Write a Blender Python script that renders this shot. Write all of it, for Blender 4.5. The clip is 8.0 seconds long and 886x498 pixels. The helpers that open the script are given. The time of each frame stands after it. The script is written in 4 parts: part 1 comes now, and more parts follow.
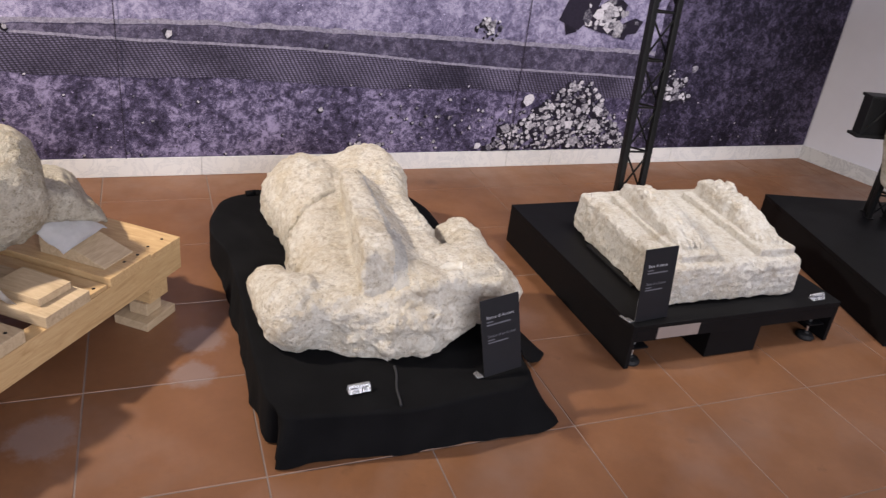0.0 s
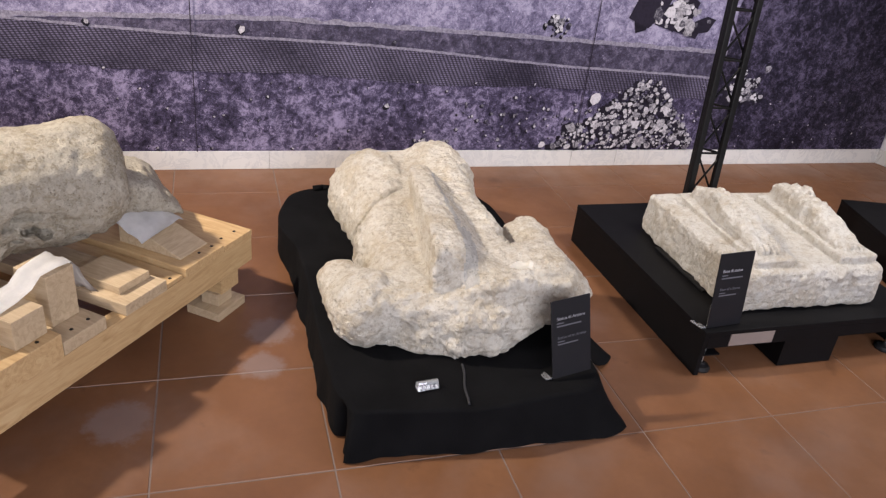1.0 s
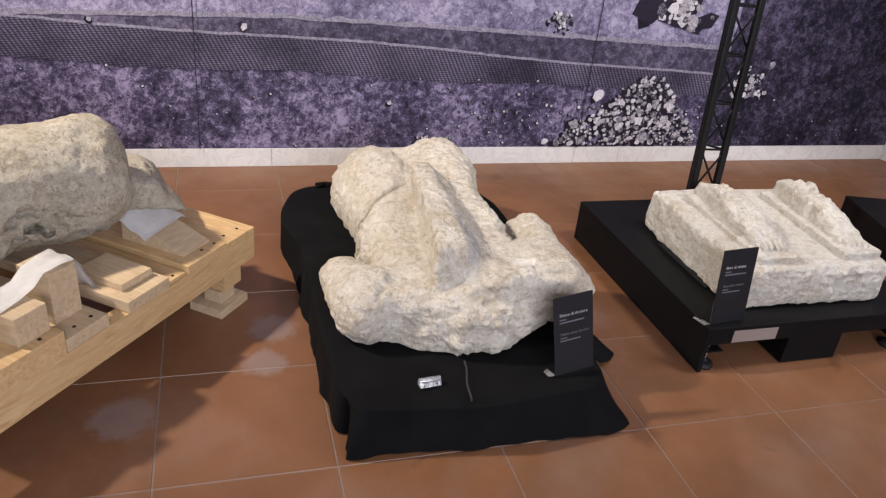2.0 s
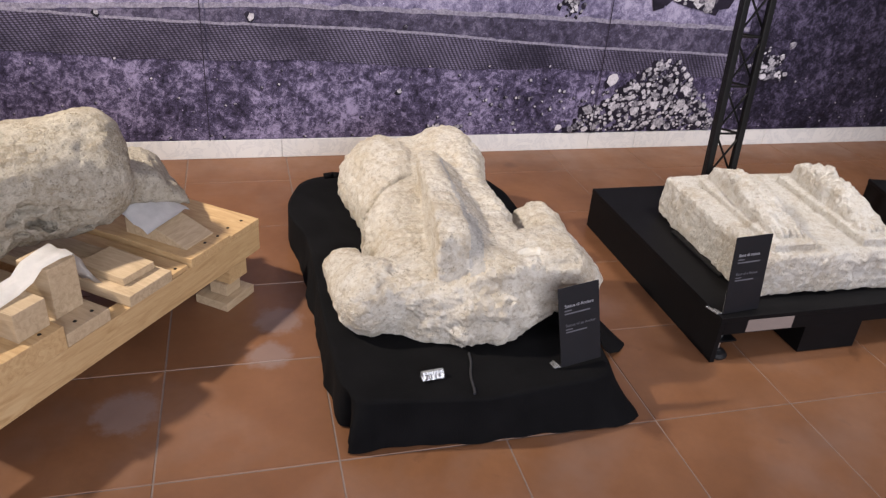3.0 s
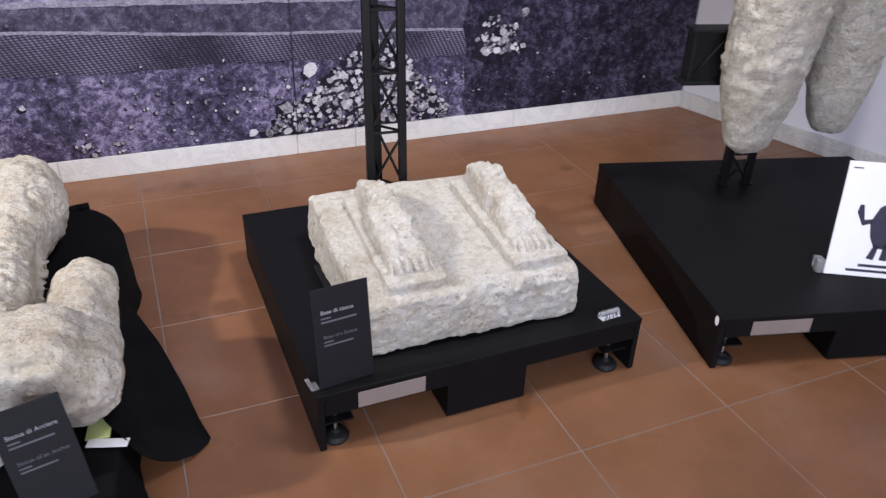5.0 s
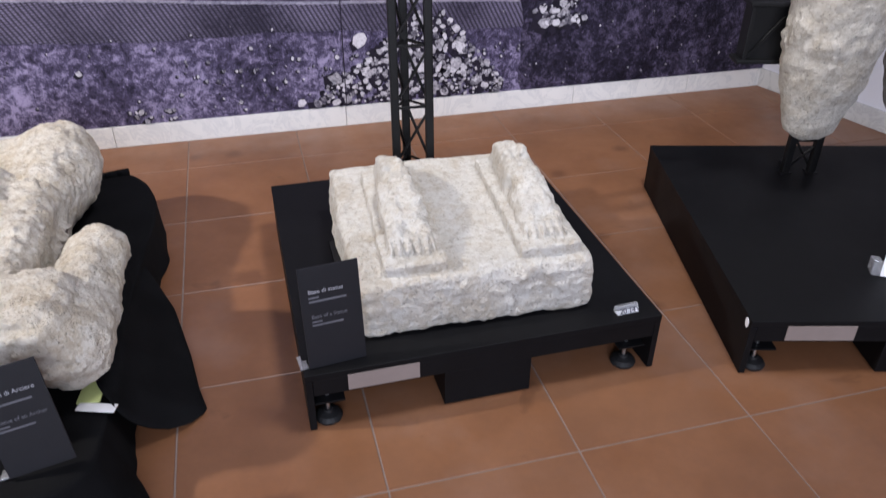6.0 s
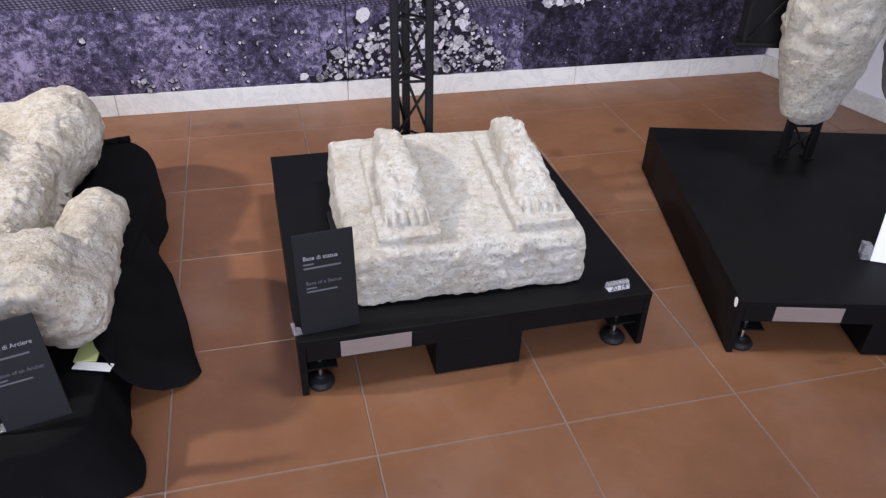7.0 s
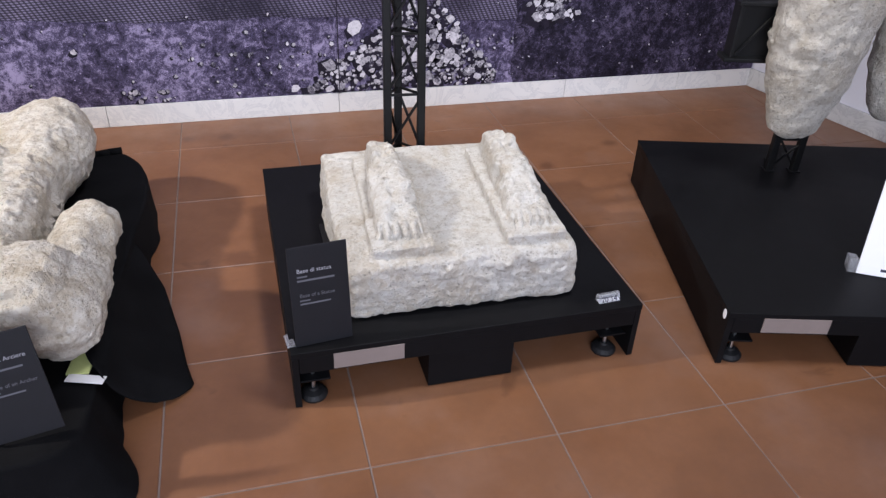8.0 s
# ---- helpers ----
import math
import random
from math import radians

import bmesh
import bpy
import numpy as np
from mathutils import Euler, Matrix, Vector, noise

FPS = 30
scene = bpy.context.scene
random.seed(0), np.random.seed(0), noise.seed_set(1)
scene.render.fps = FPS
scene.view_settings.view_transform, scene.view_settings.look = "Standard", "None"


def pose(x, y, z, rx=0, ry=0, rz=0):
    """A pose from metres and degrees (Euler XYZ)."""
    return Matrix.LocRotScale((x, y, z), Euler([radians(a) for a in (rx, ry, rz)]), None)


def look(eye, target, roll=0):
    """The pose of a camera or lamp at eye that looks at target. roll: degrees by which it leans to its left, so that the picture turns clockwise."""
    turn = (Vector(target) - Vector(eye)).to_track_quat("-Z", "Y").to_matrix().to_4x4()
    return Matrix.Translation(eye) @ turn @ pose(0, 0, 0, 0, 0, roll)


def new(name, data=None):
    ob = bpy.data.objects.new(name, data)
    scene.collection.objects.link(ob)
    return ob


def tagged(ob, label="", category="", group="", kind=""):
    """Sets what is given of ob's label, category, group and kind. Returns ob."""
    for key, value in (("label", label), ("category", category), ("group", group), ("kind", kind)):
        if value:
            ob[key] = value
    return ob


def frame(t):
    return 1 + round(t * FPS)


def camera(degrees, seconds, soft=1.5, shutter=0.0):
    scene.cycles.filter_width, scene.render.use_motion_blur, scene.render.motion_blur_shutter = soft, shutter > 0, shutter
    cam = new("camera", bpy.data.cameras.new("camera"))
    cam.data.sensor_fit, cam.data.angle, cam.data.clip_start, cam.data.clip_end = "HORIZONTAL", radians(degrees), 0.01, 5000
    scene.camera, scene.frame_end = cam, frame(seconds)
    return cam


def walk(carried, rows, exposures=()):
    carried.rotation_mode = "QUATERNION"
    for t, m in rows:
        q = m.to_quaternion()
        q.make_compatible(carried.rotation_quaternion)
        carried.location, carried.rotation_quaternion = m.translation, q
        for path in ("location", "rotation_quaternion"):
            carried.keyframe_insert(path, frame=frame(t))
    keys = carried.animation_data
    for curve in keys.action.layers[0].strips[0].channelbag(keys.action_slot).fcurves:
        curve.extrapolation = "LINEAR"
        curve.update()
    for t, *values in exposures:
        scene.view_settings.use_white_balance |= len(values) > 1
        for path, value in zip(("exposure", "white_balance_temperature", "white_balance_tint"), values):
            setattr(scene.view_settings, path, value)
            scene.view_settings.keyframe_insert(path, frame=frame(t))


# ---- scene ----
cam = camera(61.1, 8.0, soft=1.3, shutter=0.5)
PATH = [
    (0, (-0.233, -1.618, 1.596), (0.462, 0.022, 0.688), 7.0),
    (0.5, (-0.265, -1.595, 1.579), (0.373, 0.067, 0.668), 7.4),
    (1, (-0.291, -1.587, 1.584), (0.278, 0.091, 0.657), 6.5),
    (2.5, (-0.276, -1.587, 1.58), (0.275, 0.088, 0.636), 6.1),
    (3, (-0.209, -1.568, 1.576), (0.285, 0.111, 0.608), 4.7),
    (3.5, (0.064, -1.527, 1.54), (0.486, 0.165, 0.56), 1.2),
    (4, (0.422, -1.379, 1.467), (1.151, 0.178, 0.445), 4.6),
    (4.5, (0.745, -1.228, 1.48), (1.54, 0.289, 0.446), 2.0),
    (4.7, (0.867, -1.211, 1.481), (1.646, 0.334, 0.479), 2.0),
    (5.8, (1.298, -1.224, 1.467), (1.742, 0.431, 0.436), 0.5),
    (6, (1.301, -1.214, 1.466), (1.746, 0.418, 0.399), 0.4),
    (6.5, (1.312, -1.229, 1.453), (1.746, 0.378, 0.345), 1.5),
    (7, (1.31, -1.255, 1.455), (1.746, 0.354, 0.35), 1.9),
    (7.5, (1.3, -1.263, 1.459), (1.749, 0.35, 0.365), 2.1),
    (8, (1.296, -1.261, 1.469), (1.765, 0.354, 0.387), 2.5),
]
WHITE = [(0, -0.42, 6850, 11), (3, -0.42, 6850, 11), (4.6, -0.36, 6300, 10), (8, -0.31, 6150, 10)]
walk(cam, [(t, look(eye, target, roll)) for t, eye, target, roll in PATH], WHITE)

# ---- world and light ----
world = bpy.data.worlds.new("daylight")
world.use_nodes = True
scene.world = world
sky = world.node_tree.nodes.new("ShaderNodeTexSky")
sky.sky_type, sky.sun_disc, sky.sun_elevation, sky.sun_rotation = "NISHITA", False, radians(40), radians(200)
world.node_tree.links.new(sky.outputs[0], world.node_tree.nodes["Background"].inputs[0])
world.node_tree.nodes["Background"].inputs[1].default_value = 0.1
scene.view_settings.exposure = 0.0


def lamp(name, kind, energy, colour, m, size, size_y=0.0, cone=0.0, blend=0.0):
    data = bpy.data.lights.new(name, kind)
    data.energy, data.color = energy, colour
    if kind == "SPOT":
        data.spot_size, data.spot_blend, data.shadow_soft_size = radians(cone), blend, size
    else:
        data.shape, data.size, data.size_y = "RECTANGLE", size, size_y
    ob = new(name, data)
    ob.matrix_world = m
    return ob


KEY = (-2.6, 0.95, 3.2)
lamp("ceiling_spot", "SPOT", 1190, (1.0, 0.91, 0.80), look(KEY, (0.7, 1.55, 0)), 0.10, cone=74, blend=1.0)
# Added fill: soft overhead spot that brightens the stone base and back floor.
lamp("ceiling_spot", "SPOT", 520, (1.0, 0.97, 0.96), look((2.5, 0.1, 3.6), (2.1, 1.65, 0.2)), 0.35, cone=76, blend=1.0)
lamp("window_light", "AREA", 375, (0.84, 0.87, 1.0), look((0.6, -4.75, 2.2), (0.9, 1.0, 0.4)), 4.4, size_y=1.9)

# ---- materials ----


def nodes_of(name):
    m = bpy.data.materials.new(name)
    m.use_nodes = True
    nt = m.node_tree
    return m, nt, nt.nodes["Principled BSDF"]


def add(nt, kind, **values):
    n = nt.nodes.new("ShaderNode" + kind)
    for key, value in values.items():
        n.inputs[key].default_value = value
    return n


def noise_tex(nt, coords, scale, detail=4.0, rough=0.6, distort=0.0):
    n = add(nt, "TexNoise", Scale=scale, Detail=detail, Roughness=rough, Distortion=distort)
    nt.links.new(coords, n.inputs["Vector"])
    return n.outputs["Fac"]


def ramp(nt, fac, stops):
    n = nt.nodes.new("ShaderNodeValToRGB")
    el = n.color_ramp.elements
    while len(el) < len(stops):
        el.new(0.5)
    for e, (p, c) in zip(el, stops):
        e.position, e.color = p, (*c, 1) if len(c) == 3 else c
    nt.links.new(fac, n.inputs[0])
    return n.outputs[0]


def mix(nt, fac, a, b, blend="MIX"):
    n = nt.nodes.new("ShaderNodeMix")
    n.data_type, n.blend_type = "RGBA", blend
    for sock, v in ((n.inputs[0], fac), (n.inputs[6], a), (n.inputs[7], b)):
        if isinstance(v, (int, float)):
            sock.default_value = v
        elif isinstance(v, tuple):
            sock.default_value = (*v, 1)
        else:
            nt.links.new(v, sock)
    return n.outputs[2]


def calc(nt, op, a, b=0.0):
    n = nt.nodes.new("ShaderNodeMath")
    n.operation = op
    for sock, v in zip(n.inputs, (a, b)):
        if isinstance(v, (int, float)):
            sock.default_value = v
        else:
            nt.links.new(v, sock)
    return n.outputs[0]


def bump(nt, bsdf, height, strength, distance):
    n = add(nt, "Bump", Strength=strength, Distance=distance)
    nt.links.new(height, n.inputs["Height"])
    nt.links.new(n.outputs[0], bsdf.inputs["Normal"])


def position(nt):
    return nt.nodes.new("ShaderNodeNewGeometry").outputs["Position"]


def plain(name, colour, rough=0.5, metal=0.0, vary=0.12, scale=30.0, relief=0.15, gloss=0.3):
    """A paint or plastic with slight mottling and fine relief."""
    m, nt, b = nodes_of(name)
    p = position(nt)
    n1, n2 = noise_tex(nt, p, scale, 5), noise_tex(nt, p, scale * 0.12, 3)
    f = calc(nt, "ADD", calc(nt, "MULTIPLY", n1, 0.5), calc(nt, "MULTIPLY", n2, 0.5))
    lo = tuple(c * (1 - vary) for c in colour)
    hi = tuple(min(1, c * (1 + vary)) for c in colour)
    nt.links.new(ramp(nt, f, [(0.3, lo), (0.7, hi)]), b.inputs["Base Color"])
    nt.links.new(calc(nt, "ADD", calc(nt, "MULTIPLY", n2, 0.2), rough - 0.1), b.inputs["Roughness"])
    b.inputs["Metallic"].default_value = metal
    b.inputs["Specular IOR Level"].default_value = gloss
    if relief:
        bump(nt, b, noise_tex(nt, p, scale * 8, 3), relief, 0.002)
    return m


def limestone(name, pale, mid, dark, stain):
    """Weathered limestone: pale crust, grey and ochre patches, pits."""
    m, nt, b = nodes_of(name)
    p = position(nt)
    big, med = noise_tex(nt, p, 7, 5, 0.7), noise_tex(nt, p, 42, 6, 0.75)
    fine, dust = noise_tex(nt, p, 150, 5, 0.75), noise_tex(nt, p, 420, 3, 0.8)
    f = calc(nt, "ADD", calc(nt, "MULTIPLY", med, 0.72), calc(nt, "MULTIPLY", fine, 0.28))
    c = ramp(nt, f, [(0.34, dark), (0.45, mid), (0.56, pale)])
    c = mix(nt, ramp(nt, big, [(0.44, (0, 0, 0)), (0.60, (1, 1, 1))]), c, mix(nt, 0.6, c, stain))
    grey = noise_tex(nt, p, 12, 6, 0.7, 0.6)
    c = mix(nt, ramp(nt, grey, [(0.56, (0, 0, 0)), (0.70, (0.65, 0.65, 0.65))]), c, mid)
    v = add(nt, "TexVoronoi", Scale=85.0)
    nt.links.new(p, v.inputs["Vector"])
    pits = ramp(nt, v.outputs["Distance"], [(0.04, (0, 0, 0)), (0.26, (1, 1, 1))])
    where = ramp(nt, noise_tex(nt, p, 20, 4, 0.7), [(0.42, (1, 1, 1)), (0.54, (0, 0, 0))])
    pit = calc(nt, "MAXIMUM", pits, where)
    c = mix(nt, pit, mix(nt, 0.60, c, tuple(0.45 * k for k in dark)), c)
    c = mix(nt, ramp(nt, dust, [(0.36, (0.6, 0.6, 0.6)), (0.54, (0, 0, 0))]), c, mix(nt, 0.12, c, dark))
    warp = nt.nodes.new("ShaderNodeVectorMath")
    warp.operation = "MULTIPLY_ADD"
    wn = add(nt, "TexNoise", Scale=60.0, Detail=3.0)
    nt.links.new(p, wn.inputs["Vector"])
    nt.links.new(wn.outputs["Color"], warp.inputs[0])
    warp.inputs[1].default_value = (0.022, 0.022, 0.022)
    nt.links.new(p, warp.inputs[2])
    flakes = 0.5
    for scale, k in ((48.0, 0.14), (125.0, 0.05)):
        fv = add(nt, "TexVoronoi", Scale=scale)
        nt.links.new(warp.outputs[0], fv.inputs["Vector"])
        one = nt.nodes.new("ShaderNodeSeparateColor")
        nt.links.new(fv.outputs["Color"], one.inputs[0])
        c = mix(nt, calc(nt, "MULTIPLY", ramp(nt, one.outputs[0], [(0.45, (0, 0, 0)), (1.0, (1, 1, 1))]), k), c, dark)
        c = mix(nt, calc(nt, "MULTIPLY", ramp(nt, one.outputs[1], [(0.70, (0, 0, 0)), (1.0, (1, 1, 1))]), 0.55), c, pale)
        flakes = calc(nt, "ADD", flakes, calc(nt, "MULTIPLY", one.outputs[0], -0.22))
    nt.links.new(c, b.inputs["Base Color"])
    b.inputs["Roughness"].default_value = 0.92
    b.inputs["Specular IOR Level"].default_value = 0.25
    h = calc(nt, "ADD", calc(nt, "MULTIPLY", med, 1.2), calc(nt, "MULTIPLY", fine, 0.28))
    h = calc(nt, "ADD", h, calc(nt, "ADD", calc(nt, "MULTIPLY", pit, 0.4), calc(nt, "MULTIPLY", dust, 0.10)))
    h = calc(nt, "ADD", h, flakes)
    bump(nt, b, h, 1.0, 0.018)
    return m


M_STONE = limestone("pale_limestone", (0.86, 0.815, 0.735), (0.70, 0.635, 0.54), (0.40, 0.335, 0.25), (0.62, 0.52, 0.375))
M_STONE_WHITE = limestone("whitish_limestone", (0.80, 0.775, 0.725), (0.69, 0.65, 0.585), (0.40, 0.35, 0.28), (0.57, 0.485, 0.37))
M_STONE_BROWN = limestone("brown_grey_limestone", (0.66, 0.605, 0.51), (0.49, 0.435, 0.35), (0.19, 0.155, 0.115), (0.41, 0.335, 0.23))
M_STONE_GREY = limestone("grey_limestone", (0.72, 0.68, 0.61), (0.58, 0.535, 0.46), (0.31, 0.27, 0.22), (0.51, 0.44, 0.34))
M_MORTAR = limestone("grey_mortar", (0.68, 0.655, 0.62), (0.57, 0.545, 0.51), (0.37, 0.345, 0.31), (0.53, 0.50, 0.45))
M_PLASTER = plain("white_plaster", (0.60, 0.58, 0.53), 0.9, vary=0.08, scale=60, relief=0.5)
M_BLACK = plain("matt_black_paint", (0.0048, 0.0048, 0.0056), 0.55, vary=0.25, relief=0.05, gloss=0.11)
M_MAST = plain("black_steel", (0.005, 0.005, 0.0055), 0.45, vary=0.25, relief=0.05, gloss=0.2)
M_RUBBER = plain("black_rubber", (0.009, 0.009, 0.010), 0.6)
M_CHROME = plain("zinc_steel", (0.55, 0.56, 0.58), 0.3, 1.0)
M_TAPE = plain("brown_grey_plate", (0.215, 0.175, 0.16), 0.6, vary=0.08)
M_BOARD = plain("charcoal_board", (0.0105, 0.0105, 0.013), 0.5, vary=0.1, relief=0.03, gloss=0.2)
M_PRINT = plain("pale_lettering", (0.30, 0.30, 0.33), 0.6, vary=0.05, relief=0)
M_PRINT_DIM = plain("dim_lettering", (0.095, 0.095, 0.11), 0.6, vary=0.1, relief=0)
M_INK = plain("dark_ink", (0.03, 0.028, 0.05), 0.6, vary=0.3, relief=0)
M_WHITE_CARD = plain("white_card", (0.82, 0.82, 0.86), 0.45, vary=0.02, relief=0)
M_WALL = plain("white_wall_paint", (0.52, 0.52, 0.585), 0.75, vary=0.03, scale=12, relief=0.08)
M_CEIL = plain("ceiling_paint", (0.78, 0.78, 0.78), 0.85, vary=0.03)
M_SEAM = plain("dark_grey_thread", (0.028, 0.028, 0.032), 0.9)
M_FELT = plain("white_felt", (0.78, 0.77, 0.77), 0.95, vary=0.12, scale=40, relief=0.4)
M_FOAM = plain("yellow_green_foam", (0.50, 0.55, 0.22), 0.8, vary=0.1, relief=0.3)


def clear_acrylic():
    m, nt, b = nodes_of("clear_acrylic")
    b.inputs["Base Color"].default_value = (0.93, 0.95, 1, 1)
    b.inputs["Roughness"].default_value = 0.05
    b.inputs["Transmission Weight"].default_value = 0.85
    b.inputs["IOR"].default_value = 1.49
    return m


def black_cloth():
    m, nt, b = nodes_of("black_felt_cloth")
    p = position(nt)
    n1, n2 = noise_tex(nt, p, 260, 3), noise_tex(nt, p, 7, 4)
    nt.links.new(ramp(nt, n2, [(0.3, (0.0030, 0.0030, 0.0036)), (0.7, (0.0058, 0.0058, 0.0066))]), b.inputs["Base Color"])
    b.inputs["Roughness"].default_value = 0.95
    b.inputs["Specular IOR Level"].default_value = 0.1
    b.inputs["Sheen Weight"].default_value = 0.0
    bump(nt, b, calc(nt, "ADD", n1, calc(nt, "MULTIPLY", noise_tex(nt, p, 18, 3), 1.2)), 0.3, 0.004)
    return m


def terracotta():
    m, nt, b = nodes_of("terracotta_tile")
    p = position(nt)
    rnd = nt.nodes.new("ShaderNodeObjectInfo").outputs["Random"]
    c = ramp(nt, noise_tex(nt, p, 3.2, 5, 0.6), [(0.30, (0.142, 0.060, 0.026)), (0.52, (0.184, 0.080, 0.036)), (0.72, (0.218, 0.099, 0.047))])
    c = mix(nt, ramp(nt, noise_tex(nt, p, 45, 5, 0.7), [(0.38, (0.5, 0.5, 0.5)), (0.6, (0, 0, 0))]), c, mix(nt, 0.30, c, (0.11, 0.05, 0.03)))
    c = mix(nt, calc(nt, "MULTIPLY", rnd, 0.30), c, (0.172, 0.084, 0.045))
    stain = ramp(nt, noise_tex(nt, p, 6.5, 4, 0.55, 0.6), [(0.66, (0, 0, 0)), (0.74, (0.7, 0.7, 0.7))])
    c = mix(nt, stain, c, (0.115, 0.05, 0.024))
    dust = ramp(nt, noise_tex(nt, p, 2.1, 4, 0.6), [(0.52, (0, 0, 0)), (0.8, (0.30, 0.30, 0.30))])
    c = mix(nt, dust, c, (0.26, 0.195, 0.175))
    blur = noise_tex(nt, p, 22, 4, 0.7)
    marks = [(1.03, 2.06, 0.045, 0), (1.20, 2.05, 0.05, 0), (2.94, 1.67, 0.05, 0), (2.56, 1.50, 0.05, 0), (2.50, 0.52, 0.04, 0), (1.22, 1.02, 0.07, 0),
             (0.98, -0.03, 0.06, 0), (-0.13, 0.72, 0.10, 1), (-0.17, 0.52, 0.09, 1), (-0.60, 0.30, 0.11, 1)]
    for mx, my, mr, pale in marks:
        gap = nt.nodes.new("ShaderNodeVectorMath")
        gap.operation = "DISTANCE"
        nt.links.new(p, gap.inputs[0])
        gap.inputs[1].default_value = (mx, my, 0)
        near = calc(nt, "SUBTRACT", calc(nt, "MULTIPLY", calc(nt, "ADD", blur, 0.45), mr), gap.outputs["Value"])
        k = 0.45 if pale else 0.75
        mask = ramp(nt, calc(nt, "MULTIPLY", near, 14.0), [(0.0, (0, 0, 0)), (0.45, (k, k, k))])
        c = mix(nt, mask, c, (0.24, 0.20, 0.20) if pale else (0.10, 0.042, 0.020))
    nt.links.new(c, b.inputs["Base Color"])
    r = ramp(nt, noise_tex(nt, p, 8, 4), [(0.3, (0.34, 0.34, 0.34)), (0.7, (0.52, 0.52, 0.52))])
    nt.links.new(r, b.inputs["Roughness"])
    h = calc(nt, "ADD", noise_tex(nt, p, 2.5, 2), calc(nt, "MULTIPLY", noise_tex(nt, p, 160, 3), 0.05))
    bump(nt, b, h, 0.25, 0.01)
    return m


def wood(name, light, mid, dark):
    m, nt, b = nodes_of(name)
    p = nt.nodes.new("ShaderNodeTexCoord").outputs["Object"]
    mp = add(nt, "Mapping")
    mp.inputs["Scale"].default_value = (1.2, 9, 9)
    nt.links.new(p, mp.inputs["Vector"])
    q = mp.outputs[0]
    rnd = nt.nodes.new("ShaderNodeObjectInfo").outputs["Random"]
    off = nt.nodes.new("ShaderNodeVectorMath")
    off.operation = "ADD"
    nt.links.new(q, off.inputs[0])
    nt.links.new(calc(nt, "MULTIPLY", rnd, 37.0), off.inputs[1])
    q = off.outputs[0]
    grain = noise_tex(nt, q, 5.5, 6, 0.65, 1.4)
    c = ramp(nt, grain, [(0.30, dark), (0.48, mid), (0.68, light)])
    v = add(nt, "TexVoronoi", Scale=1.6)
    nt.links.new(q, v.inputs["Vector"])
    knot = ramp(nt, v.outputs["Distance"], [(0.035, (1, 1, 1)), (0.075, (0, 0, 0))])
    c = mix(nt, knot, c, (0.10, 0.045, 0.02))
    c = mix(nt, calc(nt, "MULTIPLY", rnd, 0.25), c, mid)
    nt.links.new(c, b.inputs["Base Color"])
    b.inputs["Roughness"].default_value = 0.6
    bump(nt, b, grain, 0.15, 0.004)
    return m


def marble(name, pale, vein):
    m, nt, b = nodes_of(name)
    p = position(nt)
    n = noise_tex(nt, p, 6, 7, 0.7, 2.2)
    c = ramp(nt, n, [(0.40, pale), (0.485, vein), (0.51, pale)])
    c = mix(nt, ramp(nt, noise_tex(nt, p, 2.2, 4), [(0.4, (0, 0, 0)), (0.7, (0.5, 0.5, 0.5))]), c, vein)
    nt.links.new(c, b.inputs["Base Color"])
    b.inputs["Roughness"].default_value = 0.35
    return m


def print_soil(name, dark, mid, light, blotch):
    """A coarse photographic print of dry soil in violet ink."""
    m, nt, b = nodes_of(name)
    p = position(nt)
    big, med = noise_tex(nt, p, 2.3, 5, 0.62), noise_tex(nt, p, 26, 5, 0.72, 0.5)
    fine, dust = noise_tex(nt, p, 85, 5, 0.85), noise_tex(nt, p, 210, 3, 0.8)
    f = calc(nt, "ADD", calc(nt, "MULTIPLY", big, blotch), calc(nt, "ADD", calc(nt, "MULTIPLY", med, 0.6), calc(nt, "MULTIPLY", fine, 0.3)))
    f = calc(nt, "ADD", f, calc(nt, "MULTIPLY", dust, 0.3))
    f = calc(nt, "SUBTRACT", f, (blotch + 1.2) * 0.5 - 0.5)
    c = ramp(nt, f, [(0.37, dark), (0.49, mid), (0.61, light)])
    v = add(nt, "TexVoronoi", Scale=42.0)
    nt.links.new(p, v.inputs["Vector"])
    spot = ramp(nt, v.outputs["Distance"], [(0.07, (1, 1, 1)), (0.16, (0, 0, 0))])
    keep = ramp(nt, noise_tex(nt, p, 11, 3), [(0.54, (0, 0, 0)), (0.64, (1, 1, 1))])
    c = mix(nt, calc(nt, "MULTIPLY", spot, keep), c, tuple(min(1, 1.7 * k) for k in light))
    nt.links.new(c, b.inputs["Base Color"])
    b.inputs["Roughness"].default_value = 0.55
    b.inputs["Specular IOR Level"].default_value = 0.15
    return m


